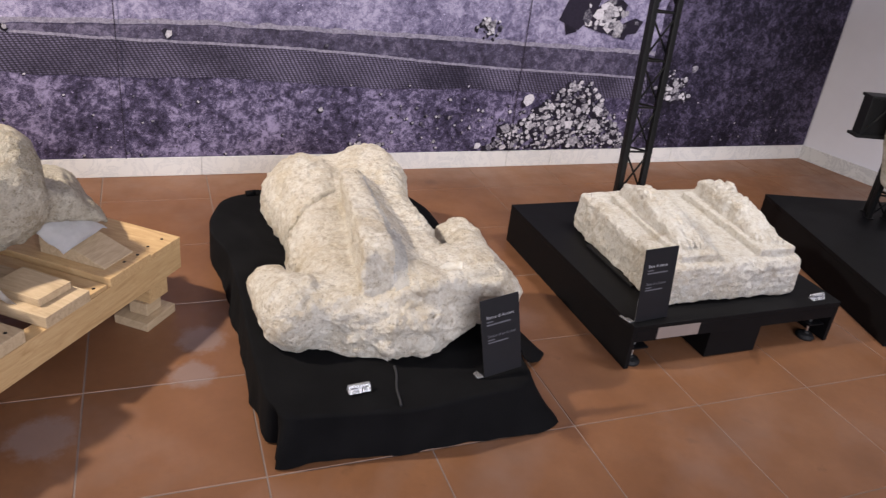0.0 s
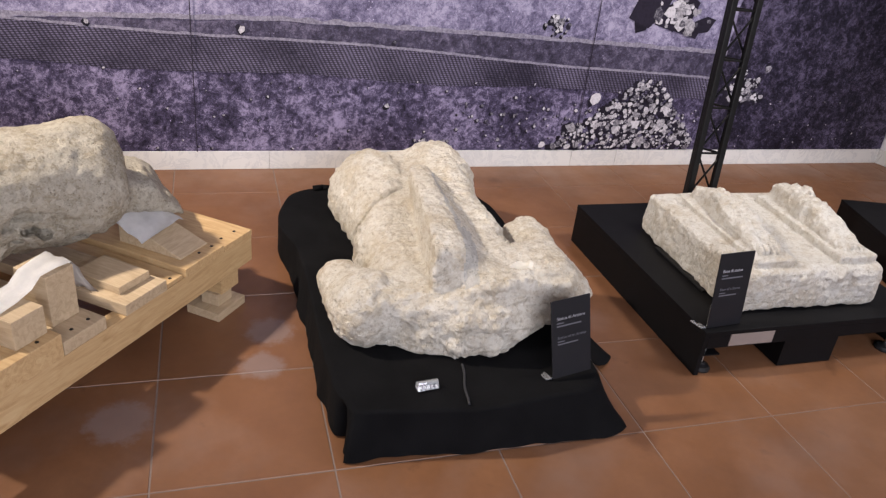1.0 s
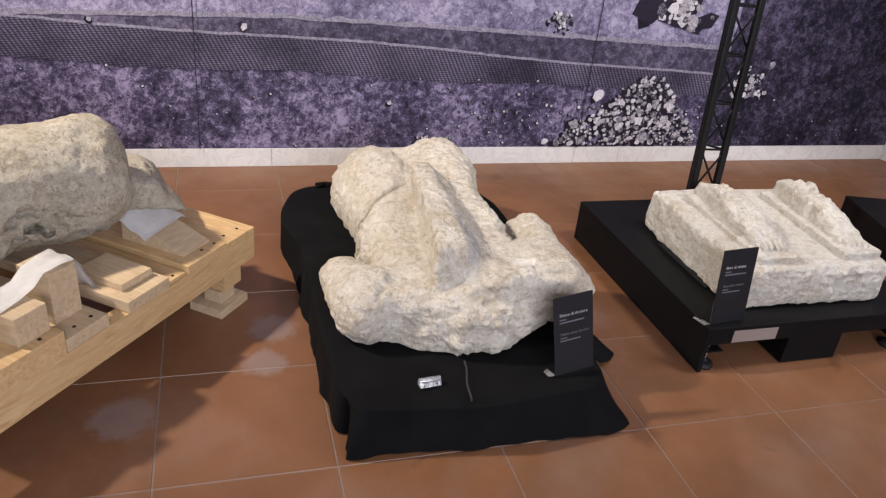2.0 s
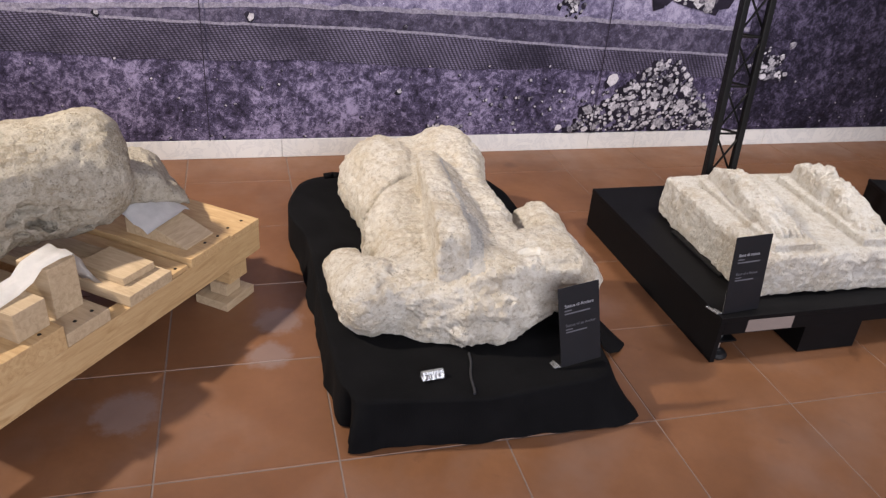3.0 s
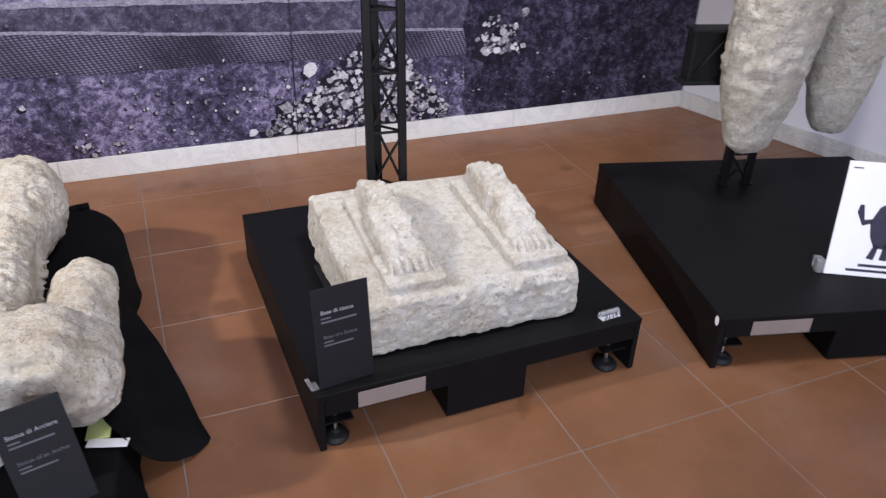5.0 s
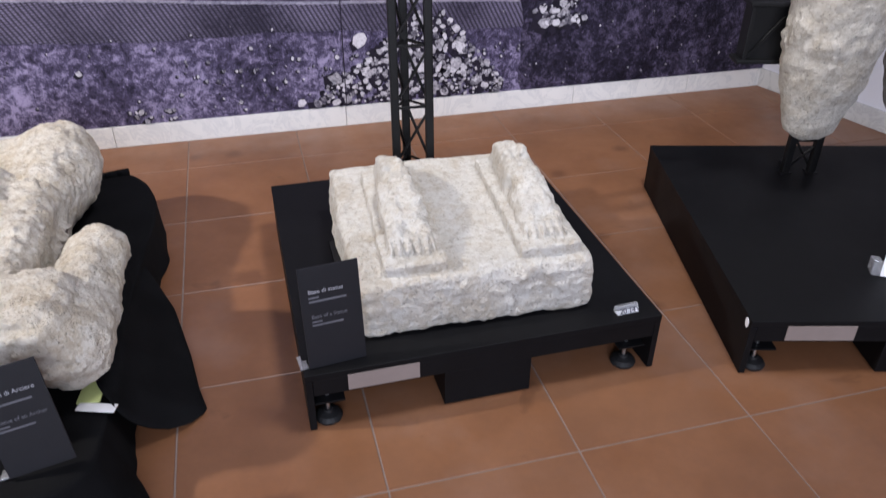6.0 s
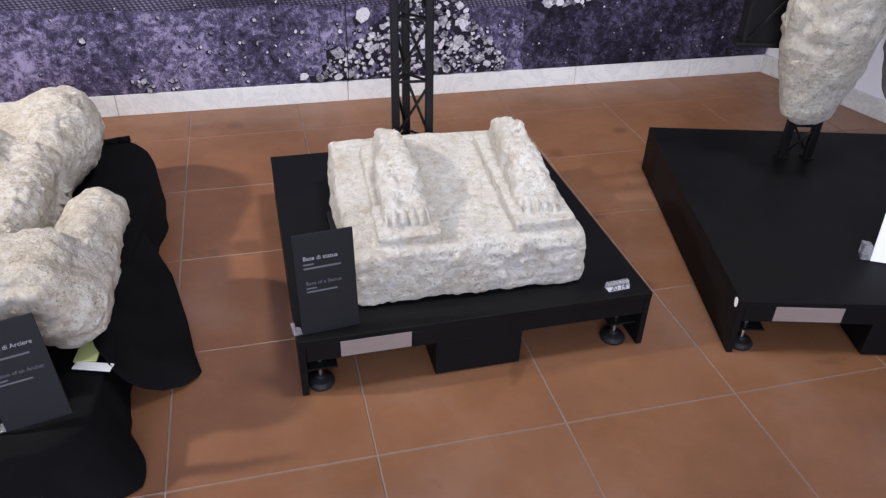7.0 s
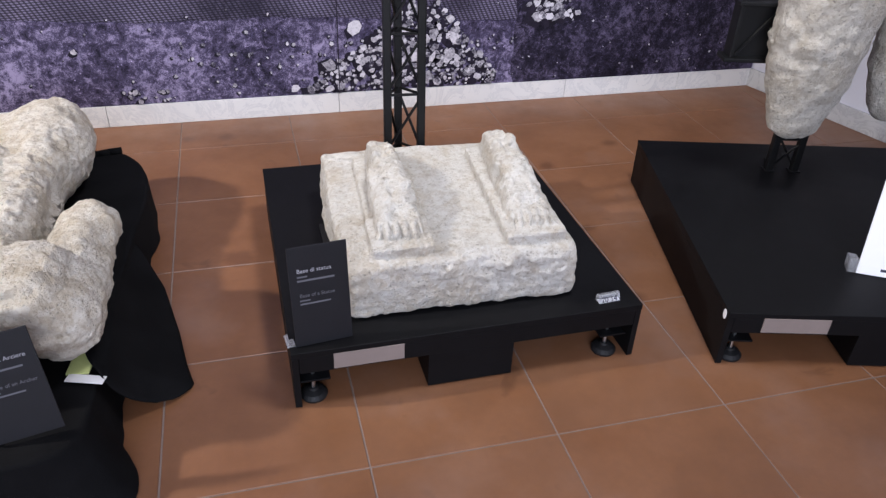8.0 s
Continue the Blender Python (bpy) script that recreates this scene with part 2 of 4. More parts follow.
def print_net():
    """The printed band of mesh fencing: thin dark threads over soil."""
    m, nt, b = nodes_of("print_netting")
    p = position(nt)
    big, fine = noise_tex(nt, p, 3, 4), noise_tex(nt, p, 60, 4, 0.8)
    f = calc(nt, "ADD", calc(nt, "MULTIPLY", big, 0.6), calc(nt, "MULTIPLY", fine, 0.4))
    c = ramp(nt, f, [(0.35, (0.040, 0.034, 0.060)), (0.62, (0.20, 0.175, 0.27))])
    for angle, density in ((4, 30.0), (-62, 17.0)):
        mp = add(nt, "Mapping")
        mp.inputs["Rotation"].default_value = (0, radians(angle), 0)
        nt.links.new(p, mp.inputs["Vector"])
        w = add(nt, "TexWave", Scale=density, Distortion=2.2, Detail=2.0)
        w.inputs["Detail Scale"].default_value = 0.25
        w.bands_direction = "Z"
        nt.links.new(mp.outputs[0], w.inputs["Vector"])
        line = ramp(nt, w.outputs["Fac"], [(0.45, (0, 0, 0)), (0.75, (0.75, 0.75, 0.75))])
        c = mix(nt, line, c, (0.012, 0.010, 0.018))
    nt.links.new(c, b.inputs["Base Color"])
    b.inputs["Roughness"].default_value = 0.55
    b.inputs["Specular IOR Level"].default_value = 0.15
    return m


def print_rock(name, lo, hi):
    m, nt, b = nodes_of(name)
    p = position(nt)
    rnd = nt.nodes.new("ShaderNodeNewGeometry").outputs["Random Per Island"]
    f = calc(nt, "ADD", calc(nt, "MULTIPLY", noise_tex(nt, p, 70, 4, 0.75), 0.75), calc(nt, "MULTIPLY", rnd, 0.36))
    nt.links.new(ramp(nt, f, [(0.35, lo), (0.72, hi)]), b.inputs["Base Color"])
    b.inputs["Roughness"].default_value = 0.55
    b.inputs["Specular IOR Level"].default_value = 0.15
    return m


M_ACRYLIC = clear_acrylic()
M_CLOTH = black_cloth()
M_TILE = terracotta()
M_GROUT = plain("pale_grout", (0.20, 0.155, 0.135), 0.9, vary=0.2)
M_WOOD = wood("spruce_wood", (0.56, 0.39, 0.21), (0.48, 0.315, 0.155), (0.37, 0.225, 0.10))
M_WOOD_PALE = wood("sawn_beech", (0.52, 0.395, 0.265), (0.44, 0.33, 0.21), (0.34, 0.245, 0.15))
M_MARBLE = marble("white_marble", (0.72, 0.71, 0.70), (0.60, 0.60, 0.61))
M_MARBLE_GREY = marble("grey_marble", (0.46, 0.46, 0.47), (0.34, 0.34, 0.36))
M_SOIL = print_soil("print_dark_soil", (0.012, 0.010, 0.020), (0.064, 0.053, 0.103), (0.29, 0.250, 0.395), 0.38)
M_SOIL_STEP = print_soil("print_step_soil", (0.025, 0.021, 0.038), (0.065, 0.056, 0.096), (0.17, 0.15, 0.225), 0.3)
M_SOIL_PALE = print_soil("print_pale_soil", (0.068, 0.060, 0.112), (0.180, 0.160, 0.265), (0.37, 0.34, 0.48), 0.5)
M_SOIL_SLOPE = print_soil("print_slope_soil", (0.0055, 0.0046, 0.0088), (0.0225, 0.0187, 0.0365), (0.115, 0.096, 0.165), 0.34)
M_NET = print_net()
M_ROPE = print_rock("print_pale_rope", (0.13, 0.118, 0.17), (0.42, 0.395, 0.48))
M_ROCK = print_rock("print_pale_rock", (0.045, 0.040, 0.062), (0.58, 0.555, 0.61))
M_HOLE = print_rock("print_black_shadow", (0.008, 0.007, 0.012), (0.022, 0.018, 0.032))

# ---- mesh tools ----


def thing(name, m, label, category, group=""):
    ob = new(name)
    ob.matrix_world = m
    ob.empty_display_size = 0.1
    return tagged(ob, label, category, group)


def part(name, bm, material, parent, label="", smooth=False, m=None):
    """Links a bmesh or a mesh as one object under a thing or a part."""
    if isinstance(bm, bmesh.types.BMesh):
        me = bpy.data.meshes.new(name)
        bm.to_mesh(me)
        bm.free()
    else:
        me = bm
    if material and not me.materials:
        me.materials.append(material)
    if smooth:
        me.polygons.foreach_set("use_smooth", [True] * len(me.polygons))
    ob = new(name, me)
    if parent:
        ob.parent = parent
    if m is not None:
        ob.matrix_local = m
    return tagged(ob, label)


def box(x0, x1, y0, y1, z0, z1, bevel=0.004, bm=None, m=None):
    own = bm is None
    bm = bm or bmesh.new()
    made = bmesh.ops.create_cube(bm, size=1.0)["verts"]
    t = Matrix.Translation(((x0 + x1) / 2, (y0 + y1) / 2, (z0 + z1) / 2)) @ Matrix.Diagonal((x1 - x0, y1 - y0, z1 - z0, 1))
    bmesh.ops.transform(bm, matrix=(m @ t) if m is not None else t, verts=made)
    if bevel and own:
        bmesh.ops.bevel(bm, geom=bm.edges[:], offset=bevel, segments=2, affect="EDGES", profile=0.6)
    return bm


def rod(a, b, r, sides=10, bm=None, r2=None):
    bm = bm or bmesh.new()
    a, b = Vector(a), Vector(b)
    q = (b - a).to_track_quat("Z", "Y").to_matrix().to_4x4()
    bmesh.ops.create_cone(bm, cap_ends=True, segments=sides, radius1=r, radius2=r if r2 is None else r2, depth=(b - a).length,
                          matrix=Matrix.Translation((a + b) / 2) @ q)
    return bm


def disc_profile(rings, sides=20):
    """A turned body from (radius, height) rings."""
    bm = bmesh.new()
    loops = [[bm.verts.new((r * math.cos(2 * math.pi * k / sides), r * math.sin(2 * math.pi * k / sides), z)) for k in range(sides)] for r, z in rings]
    for p, q in zip(loops, loops[1:]):
        for k in range(sides):
            bm.faces.new((p[k], p[(k + 1) % sides], q[(k + 1) % sides], q[k]))
    bm.faces.new(loops[0][::-1])
    bm.faces.new(loops[-1])
    return bm


def lettering(name, text, size, material, parent, m, label=""):
    cu = bpy.data.curves.new(name, "FONT")
    cu.body, cu.size, cu.extrude = text, size, 0.0003
    ob = bpy.data.objects.new(name, cu)
    me = bpy.data.meshes.new_from_object(ob)
    bpy.data.objects.remove(ob)
    return part(name, me, material, parent, label, m=m)


TABLE = np.random.RandomState(7).rand(32, 32, 32)


def grain(x, y, z, scale, shift=0.0):
    """Smooth value noise from -1 to 1 on arrays; scale is the size of a lump in metres."""
    out = 0
    p = [np.asarray(c) / scale + shift + k * 5.3 for k, c in enumerate((x, y, z))]
    i = [np.floor(c).astype(int) for c in p]
    f = [c - k for c, k in zip(p, i)]
    f = [c * c * (3 - 2 * c) for c in f]
    for a in (0, 1):
        for b in (0, 1):
            for c in (0, 1):
                w = (f[0] if a else 1 - f[0]) * (f[1] if b else 1 - f[1]) * (f[2] if c else 1 - f[2])
                out = out + w * TABLE[(i[0] + a) % 32, (i[1] + b) % 32, (i[2] + c) % 32]
    return out * 2 - 1


def smin(a, b, k):
    h = np.clip(0.5 + 0.5 * (b - a) / k, 0, 1)
    return b + (a - b) * h - k * h * (1 - h)


def smax(a, b, k):
    return -smin(-a, -b, k)


def ball(x, y, z, c, r):
    """An ellipsoid's distance, roughly."""
    q = np.sqrt(((x - c[0]) / r[0]) ** 2 + ((y - c[1]) / r[1]) ** 2 + ((z - c[2]) / r[2]) ** 2)
    return (q - 1) * min(r)


def limb(x, y, z, a, b, r1, r2):
    a, b = np.array(a), np.array(b)
    d = b - a
    t = np.clip(((x - a[0]) * d[0] + (y - a[1]) * d[1] + (z - a[2]) * d[2]) / (d @ d), 0, 1)
    return np.sqrt((x - a[0] - t * d[0]) ** 2 + (y - a[1] - t * d[1]) ** 2 + (z - a[2] - t * d[2]) ** 2) - (r1 + (r2 - r1) * t)


def block(x, y, z, c, half, rnd, turn=0.0):
    """A box with rounded edges, turned about z by degrees."""
    ca, sa = math.cos(radians(turn)), math.sin(radians(turn))
    dx, dy, dz = x - c[0], y - c[1], z - c[2]
    qx, qy, qz = np.abs(dx * ca + dy * sa) - half[0] + rnd, np.abs(-dx * sa + dy * ca) - half[1] + rnd, np.abs(dz) - half[2] + rnd
    return np.sqrt(np.maximum(qx, 0) ** 2 + np.maximum(qy, 0) ** 2 + np.maximum(qz, 0) ** 2) + np.minimum(np.maximum(qx, np.maximum(qy, qz)), 0) - rnd


def sculpt(name, shape, lo, hi, step):
    """The surface on which shape(x, y, z) is zero, as a mesh; fine steps are taken near the surface alone."""
    ax = [a + step * np.arange(4 * (int((b - a) / step) // 4 + 1)) for a, b in zip(lo, hi)]
    X, Y, Z = np.meshgrid(*ax, indexing="ij")
    coarse = [c.reshape([k for q in c.shape for k in (q // 4, 4)]).mean(axis=(1, 3, 5)) for c in (X, Y, Z)]
    F = shape(*coarse).repeat(4, 0).repeat(4, 1).repeat(4, 2)
    near = np.abs(F) < 4.0 * step + 0.012
    F[near] = shape(X[near], Y[near], Z[near])
    n = np.array(F.shape)
    inside = F < 0
    acc, cnt = np.zeros((*(n - 1), 3)), np.zeros(n - 1)
    grid = np.stack((X, Y, Z), -1)
    for axis in range(3):
        s0, s1 = [slice(None)] * 3, [slice(None)] * 3
        s0[axis], s1[axis] = slice(0, -1), slice(1, None)
        s0, s1 = tuple(s0), tuple(s1)
        cross = inside[s0] != inside[s1]
        f0, f1 = F[s0], F[s1]
        t = np.where(cross, f0 / np.where(f0 == f1, 1, f0 - f1), 0)[..., None]
        p = (grid[s0] * (1 - t) + grid[s1] * t) * cross[..., None]
        o1, o2 = [k for k in range(3) if k != axis]
        for a in (0, 1):
            for b in (0, 1):
                c = [slice(None)] * 3
                c[o1] = slice(a, a + n[o1] - 1)
                c[o2] = slice(b, b + n[o2] - 1)
                acc += p[tuple(c)]
                cnt += cross[tuple(c)]
    act = cnt > 0
    ids = np.full(act.shape, -1)
    ids[act] = np.arange(act.sum())
    verts = acc[act] / cnt[act][:, None]
    faces = []
    for axis in range(3):
        o1, o2 = [(1, 2), (2, 0), (0, 1)][axis]
        s0, s1 = [slice(None)] * 3, [slice(None)] * 3
        s0[axis], s1[axis] = slice(0, -1), slice(1, None)
        i = np.argwhere(inside[tuple(s0)] != inside[tuple(s1)])
        i = i[(i[:, o1] > 0) & (i[:, o2] > 0) & (i[:, o1] < n[o1] - 1) & (i[:, o2] < n[o2] - 1)]
        flip = inside[tuple(s0)][tuple(i.T)]
        e1, e2 = np.eye(3, dtype=int)[o1], np.eye(3, dtype=int)[o2]
        quad = np.stack([ids[tuple((i - d).T)] for d in (e1 + e2, e2, 0 * e1, e1)], 1)
        quad[~flip] = quad[~flip][:, ::-1]
        faces.append(quad)
    faces = np.concatenate(faces)
    faces = faces[(faces >= 0).all(1)]
    me = bpy.data.meshes.new(name)
    base = np.array([(lo[0] + hi[0]) / 2, (lo[1] + hi[1]) / 2, verts[:, 2].min()])
    me.from_pydata((verts - base).tolist(), [], faces.tolist())
    me.polygons.foreach_set("use_smooth", [True] * len(me.polygons))
    return me, base


def stone_thing(name, shape, lo, hi, step, material, label, category):
    me, base = sculpt(name, shape, lo, hi, step)
    me.materials.append(material)
    ob = new(name, me)
    ob.location = base
    return tagged(ob, label, category)


def weather(d, x, y, z, a=1.0, s=0.0):
    """Worn stone: slight waves, a flaking crust with sharp creases, shallow chips and pock marks."""
    d = d + a * (0.007 * grain(x, y, z, 0.12, s) + 0.004 * grain(x, y, z, 0.05, s + 3.1))
    d = d - a * (0.007 * np.abs(grain(x, y, z * 1.3, 0.055, s + 6.1)) + 0.006 * np.abs(grain(x, y, z * 1.2, 0.026, s + 1.7)) - 0.0055)
    crust = np.clip(grain(x, y, z, 0.035, s + 5.2) * 5, -0.6, 0.6)
    where = np.clip(grain(x, y, z, 0.16, s + 4.7) * 2 + 0.5, 0, 1)
    d = d + a * (0.0030 * crust * where + 0.0022 * grain(x, y, z, 0.013, s + 2.9))
    chips = np.maximum(0, grain(x, y, z, 0.055, s + 8.2) - 0.42)
    pocks = np.maximum(0, grain(x, y, z, 0.019, s + 7.3) - 0.55)
    return d + a * (0.020 * chips + 0.012 * pocks)


# ---- the room ----
WALL_Y, ROW = 2.26, 0.487
E_FROM, E_TO = Vector((4.085, WALL_Y, 0)), Vector((6.03, -5.0, 0))


def structure(name, bm, material, label, smooth=False):
    return tagged(part(name, bm, material, None, label, smooth), kind="structure")


floor = structure("floor", box(-4.2, 6.3, -5.2, 2.5, -0.2, -0.0025, 0), M_GROUT, "large square terracotta floor tiles with pale grout joints")
structure("wall_north", box(-4.2, 4.4, WALL_Y + 0.012, WALL_Y + 0.25, 0, 3.8, 0), M_WALL, "white plastered wall behind the printed mural")
structure("wall_west", box(-4.2, -4.0, -5.0, WALL_Y, 0, 3.8, 0), M_WALL, "plain white side wall of the hall")
south = bmesh.new()
for x0, x1, z0, z1 in ((-4.2, -1.8, 0, 3.8), (3.0, 6.3, 0, 3.8), (-1.8, 3.0, 0, 1.1), (-1.8, 3.0, 3.3, 3.8)):
    box(x0, x1, -5.2, -5.0, z0, z1, 0, south)
structure("wall_south", south, M_WALL, "white wall with a wide window opening")
structure("ceiling", box(-4.2, 6.3, -5.2, 2.5, 3.8, 4.0, 0), M_CEIL, "plain white ceiling of the hall")
run = E_TO - E_FROM
east_m = Matrix.Translation(E_FROM) @ Matrix.Rotation(math.atan2(run.y, run.x), 4, "Z")
structure("wall_east", box(-0.3, run.length + 0.3, 0.0, 0.2, 0, 3.8, 0), M_WALL, "white wall with a grey stone skirting").matrix_world = east_m
skirting = structure("baseboard_east", box(0, run.length, -0.014, -0.001, 0, 0.1, 0.003), M_MARBLE_GREY, "grey marble skirting board")
skirting.matrix_world = east_m
base_n = tagged(new("baseboard_north"), "white veined marble skirting slabs", kind="structure")
edges = [-4.0, -3.2, -2.4, -1.6, -0.8, -0.02, 0.68, 1.75, 2.05, 2.95, 3.62, 4.085]
for a, b in zip(edges, edges[1:]):
    part("slab", box(a + 0.001, b - 0.001, WALL_Y - 0.008, WALL_Y + 0.010, 0, 0.1, 0.002), M_MARBLE, base_n)

# ---- the printed mural ----
rng = random.Random(11)
mural = thing("wall_mural", pose(0, WALL_Y, 0), "violet-tinted photo mural of an excavation covering the wall", "mural")
for a, b in ((-4.0, -2.525), (-2.522, -0.384), (-0.381, 1.752), (1.755, 4.082)):
    part("panel", box(a, b, -0.003, 0.009, 0.1015, 3.6, 0), M_SOIL, mural)


def ledge_z(x):
    return 0.785 - 0.022 * abs(x) - 0.006 * x * x * 0.5 + 0.006 * noise.noise((x * 7, 0, 0))


def net_top(x):
    return 0.712 - 0.045 * x + 0.008 * math.sin(x * 3.1) - 0.004 * x * x + 0.004 * noise.noise((x * 9, 3, 0)) - 0.02


def net_low(x):
    return 0.512 - 0.030 * x + 0.010 * math.sin(x * 4.3 + 1) + 0.008 * noise.noise((x * 6, 7, 0))


def band(name, low, high, x0, x1, depth, material, label="", n=160):
    """A flat printed strip between two ragged lines."""
    bm = bmesh.new()
    rows = []
    for k in range(n + 1):
        x = x0 + (x1 - x0) * k / n
        rows.append((bm.verts.new((x, -depth, low(x))), bm.verts.new((x, -depth, high(x)))))
    for p, q in zip(rows, rows[1:]):
        bm.faces.new((p[0], q[0], q[1], p[1]))
    return part(name, bm, material, mural, label)


def slope_x(z):
    return 2.63 + 0.02 * z


band("step_print", lambda x: net_top(x) - 0.01, ledge_z, -4.0, 2.95, 0.0045, M_SOIL_STEP)
band("ground_print", lambda x: ledge_z(x) - 0.006, lambda x: 3.6, -4.0, 2.95, 0.0060, M_SOIL_PALE)
band("net_print", net_low, net_top, -4.0, 2.85, 0.0060, M_NET)
band("rope_print", lambda x: net_top(x) - 0.006, lambda x: net_top(x) + 0.007 + 0.004 * noise.noise((x * 30, 1, 5)), -4.0, 2.85, 0.0075, M_ROPE, n=400)
band("rim_print", lambda x: ledge_z(x) - 0.005 + 0.008 * noise.noise((x * 22, 9, 5)), lambda x: ledge_z(x) + 0.018 + 0.012 * noise.noise((x * 14, 2, 5)), -4.0, 2.72, 0.0075, M_ROPE, n=400)
bm = bmesh.new()
left, right = [], []
for k in range(61):
    z = 0.1016 + 3.49 * k / 60
    left.append(bm.verts.new((slope_x(z) + 0.05 * noise.noise((0, z * 6, 3)), -0.0090, z)))
    right.append(bm.verts.new((4.075, -0.0090, z)))
for k in range(60):
    bm.faces.new((left[k], right[k], right[k + 1], left[k + 1]))
part("slope_print", bm, M_SOIL_SLOPE, mural)


def chips(name, material, places, depth, label=""):
    """Flat printed rocks: irregular many-sided shapes."""
    bm = bmesh.new()
    for n, (x, z, r, squash) in enumerate(places):
        k = rng.randint(5, 8)
        a0 = rng.random() * 6.3
        tilt = rng.random() * 3
        vs = []
        for i in range(k):
            a = a0 + 2 * math.pi * i / k
            q = r * rng.uniform(0.60, 1.22)
            u, v = q * math.cos(a), q * squash * math.sin(a)
            vs.append(bm.verts.new((x + u * math.cos(tilt) - v * math.sin(tilt), -depth - 0.00002 * (n % 40), max(0.104, z + u * math.sin(tilt) + v * math.cos(tilt)))))
        bm.faces.new(vs)
    bmesh.ops.recalc_face_normals(bm, faces=bm.faces[:])
    bmesh.ops.reverse_faces(bm, faces=[f for f in bm.faces if f.normal.y > 0])
    return tagged(part(name, bm, material, mural, label), kind="stuff")


def heap(cx, cz, rx, rz, count, r0, r1):
    out = []
    while len(out) < count:
        u, v = rng.gauss(0, 0.5), rng.gauss(0, 0.5)
        if u * u + v * v < 1:
            out.append((cx + u * rx, cz + v * rz, rng.uniform(r0, r1) * (1.0 if rng.random() < 0.85 else 1.7), rng.uniform(0.6, 1.0)))
    return out


def pile(cx, cz, rx, rz, count, r0=0.007, r1=0.02):
    """A rubble heap, higher on one side, spread along the ground."""
    out = []
    while len(out) < count:
        u, v = rng.uniform(-1, 1), rng.random()
        top = (1 - abs(u - 0.12) ** 2.4) * (0.80 + 0.20 * math.sin(u * 4.4 + 0.4))
        if v < top:
            out.append((cx + u * rx, cz + v * rz, rng.uniform(r0, r1) * (1.0 if rng.random() < 0.92 else 1.6), rng.uniform(0.6, 1.0)))
    return out


rubble = pile(2.05, 0.115, 0.50, 0.43, 500, 0.0045, 0.019)
chips("rubble_shadow_print", M_HOLE, [(x + rng.uniform(-0.03, 0.0), z - 0.012, r * 1.7, s) for x, z, r, s in rubble], 0.0105)
chips("rubble_print", M_ROCK, rubble, 0.0135, "pale grey printed rubble heap")
chips("boulder_shadow_print", M_HOLE, [(1.685, 0.228, 0.048, 0.9), (1.812, 0.405, 0.040, 0.9), (2.24, 0.30, 0.06, 0.7), (2.10, 0.20, 0.07, 0.8), (1.90, 0.28, 0.06, 0.8)], 0.0120)
chips("boulder_print", M_ROCK, [(1.71, 0.248, 0.040, 0.7), (1.835, 0.425, 0.038, 0.9), (2.18, 0.165, 0.042, 0.85), (2.13, 0.27, 0.035, 0.8), (2.30, 0.27, 0.03, 1.0), (1.62, 0.125, 0.022, 0.8), (1.54, 0.14, 0.022, 0.8), (1.71, 0.128, 0.022, 0.9)], 0.0150)
second = heap(2.83, 0.50, 0.16, 0.12, 70, 0.006, 0.017)
chips("rubble_shadow_print", M_HOLE, [(x - 0.012, z - 0.012, r * 1.9, s) for x, z, r, s in second], 0.0105)
chips("rubble_print", M_ROCK, second + [(2.965, 0.627, 0.027, 1.0)], 0.0135)
chips("pit_print", M_HOLE, [(2.02, 0.885, 0.095, 0.55), (2.08, 0.96, 0.15, 0.8), (2.20, 0.90, 0.12, 0.6), (2.30, 0.845, 0.13, 0.4), (2.28, 0.93, 0.14, 0.7), (2.42, 0.86, 0.10, 0.6)], 0.0105)
chips("pit_rock_print", M_ROCK, heap(2.27, 0.915, 0.20, 0.10, 34, 0.012, 0.032) + [(2.34, 0.855, 0.05, 0.7), (2.2, 0.93, 0.05, 0.9)], 0.0135)
shrub = heap(1.52, 0.83, 0.09, 0.07, 26, 0.006, 0.014)
chips("scrub_print", M_HOLE, [(x - 0.006, z - 0.01, r * 1.5, s) for x, z, r, s in shrub], 0.0105)
chips("scrub_print", M_ROCK, shrub, 0.0135)
loose = [(rng.uniform(-2.5, 3.9), 0.115 + 0.42 * rng.random() ** 1.3, rng.uniform(0.003, 0.008), rng.uniform(0.6, 1)) for _ in range(150)]
loose += [(rng.uniform(1.0, 2.6), 0.12 + 0.25 * rng.random(), rng.uniform(0.004, 0.012), rng.uniform(0.6, 1)) for _ in range(90)]
loose += [(rng.uniform(0.75, 0.98), 0.115 + 0.05 * rng.random(), rng.uniform(0.006, 0.018), 0.8) for _ in range(14)]
loose += [(-0.147, 0.733, 0.022, 0.7), (-0.84, 0.74, 0.014, 0.8), (0.6, 0.36, 0.017, 0.8), (0.62, 0.70, 0.012, 0.8), (1.28, 0.32, 0.012, 0.9), (1.34, 0.42, 0.012, 0.8)]
chips("pebble_shadow_print", M_HOLE, [(x - 0.004, z - 0.005, r * 1.4, s) for x, z, r, s in loose], 0.0105)
chips("pebble_print", M_ROCK, loose, 0.0135)


for x in (-2.5235, -0.3825, 1.7535):
    part("panel_seam", box(x - 0.0022, x + 0.0022, -0.0185, -0.0165, 0.102, 3.6, 0), M_HOLE, mural)


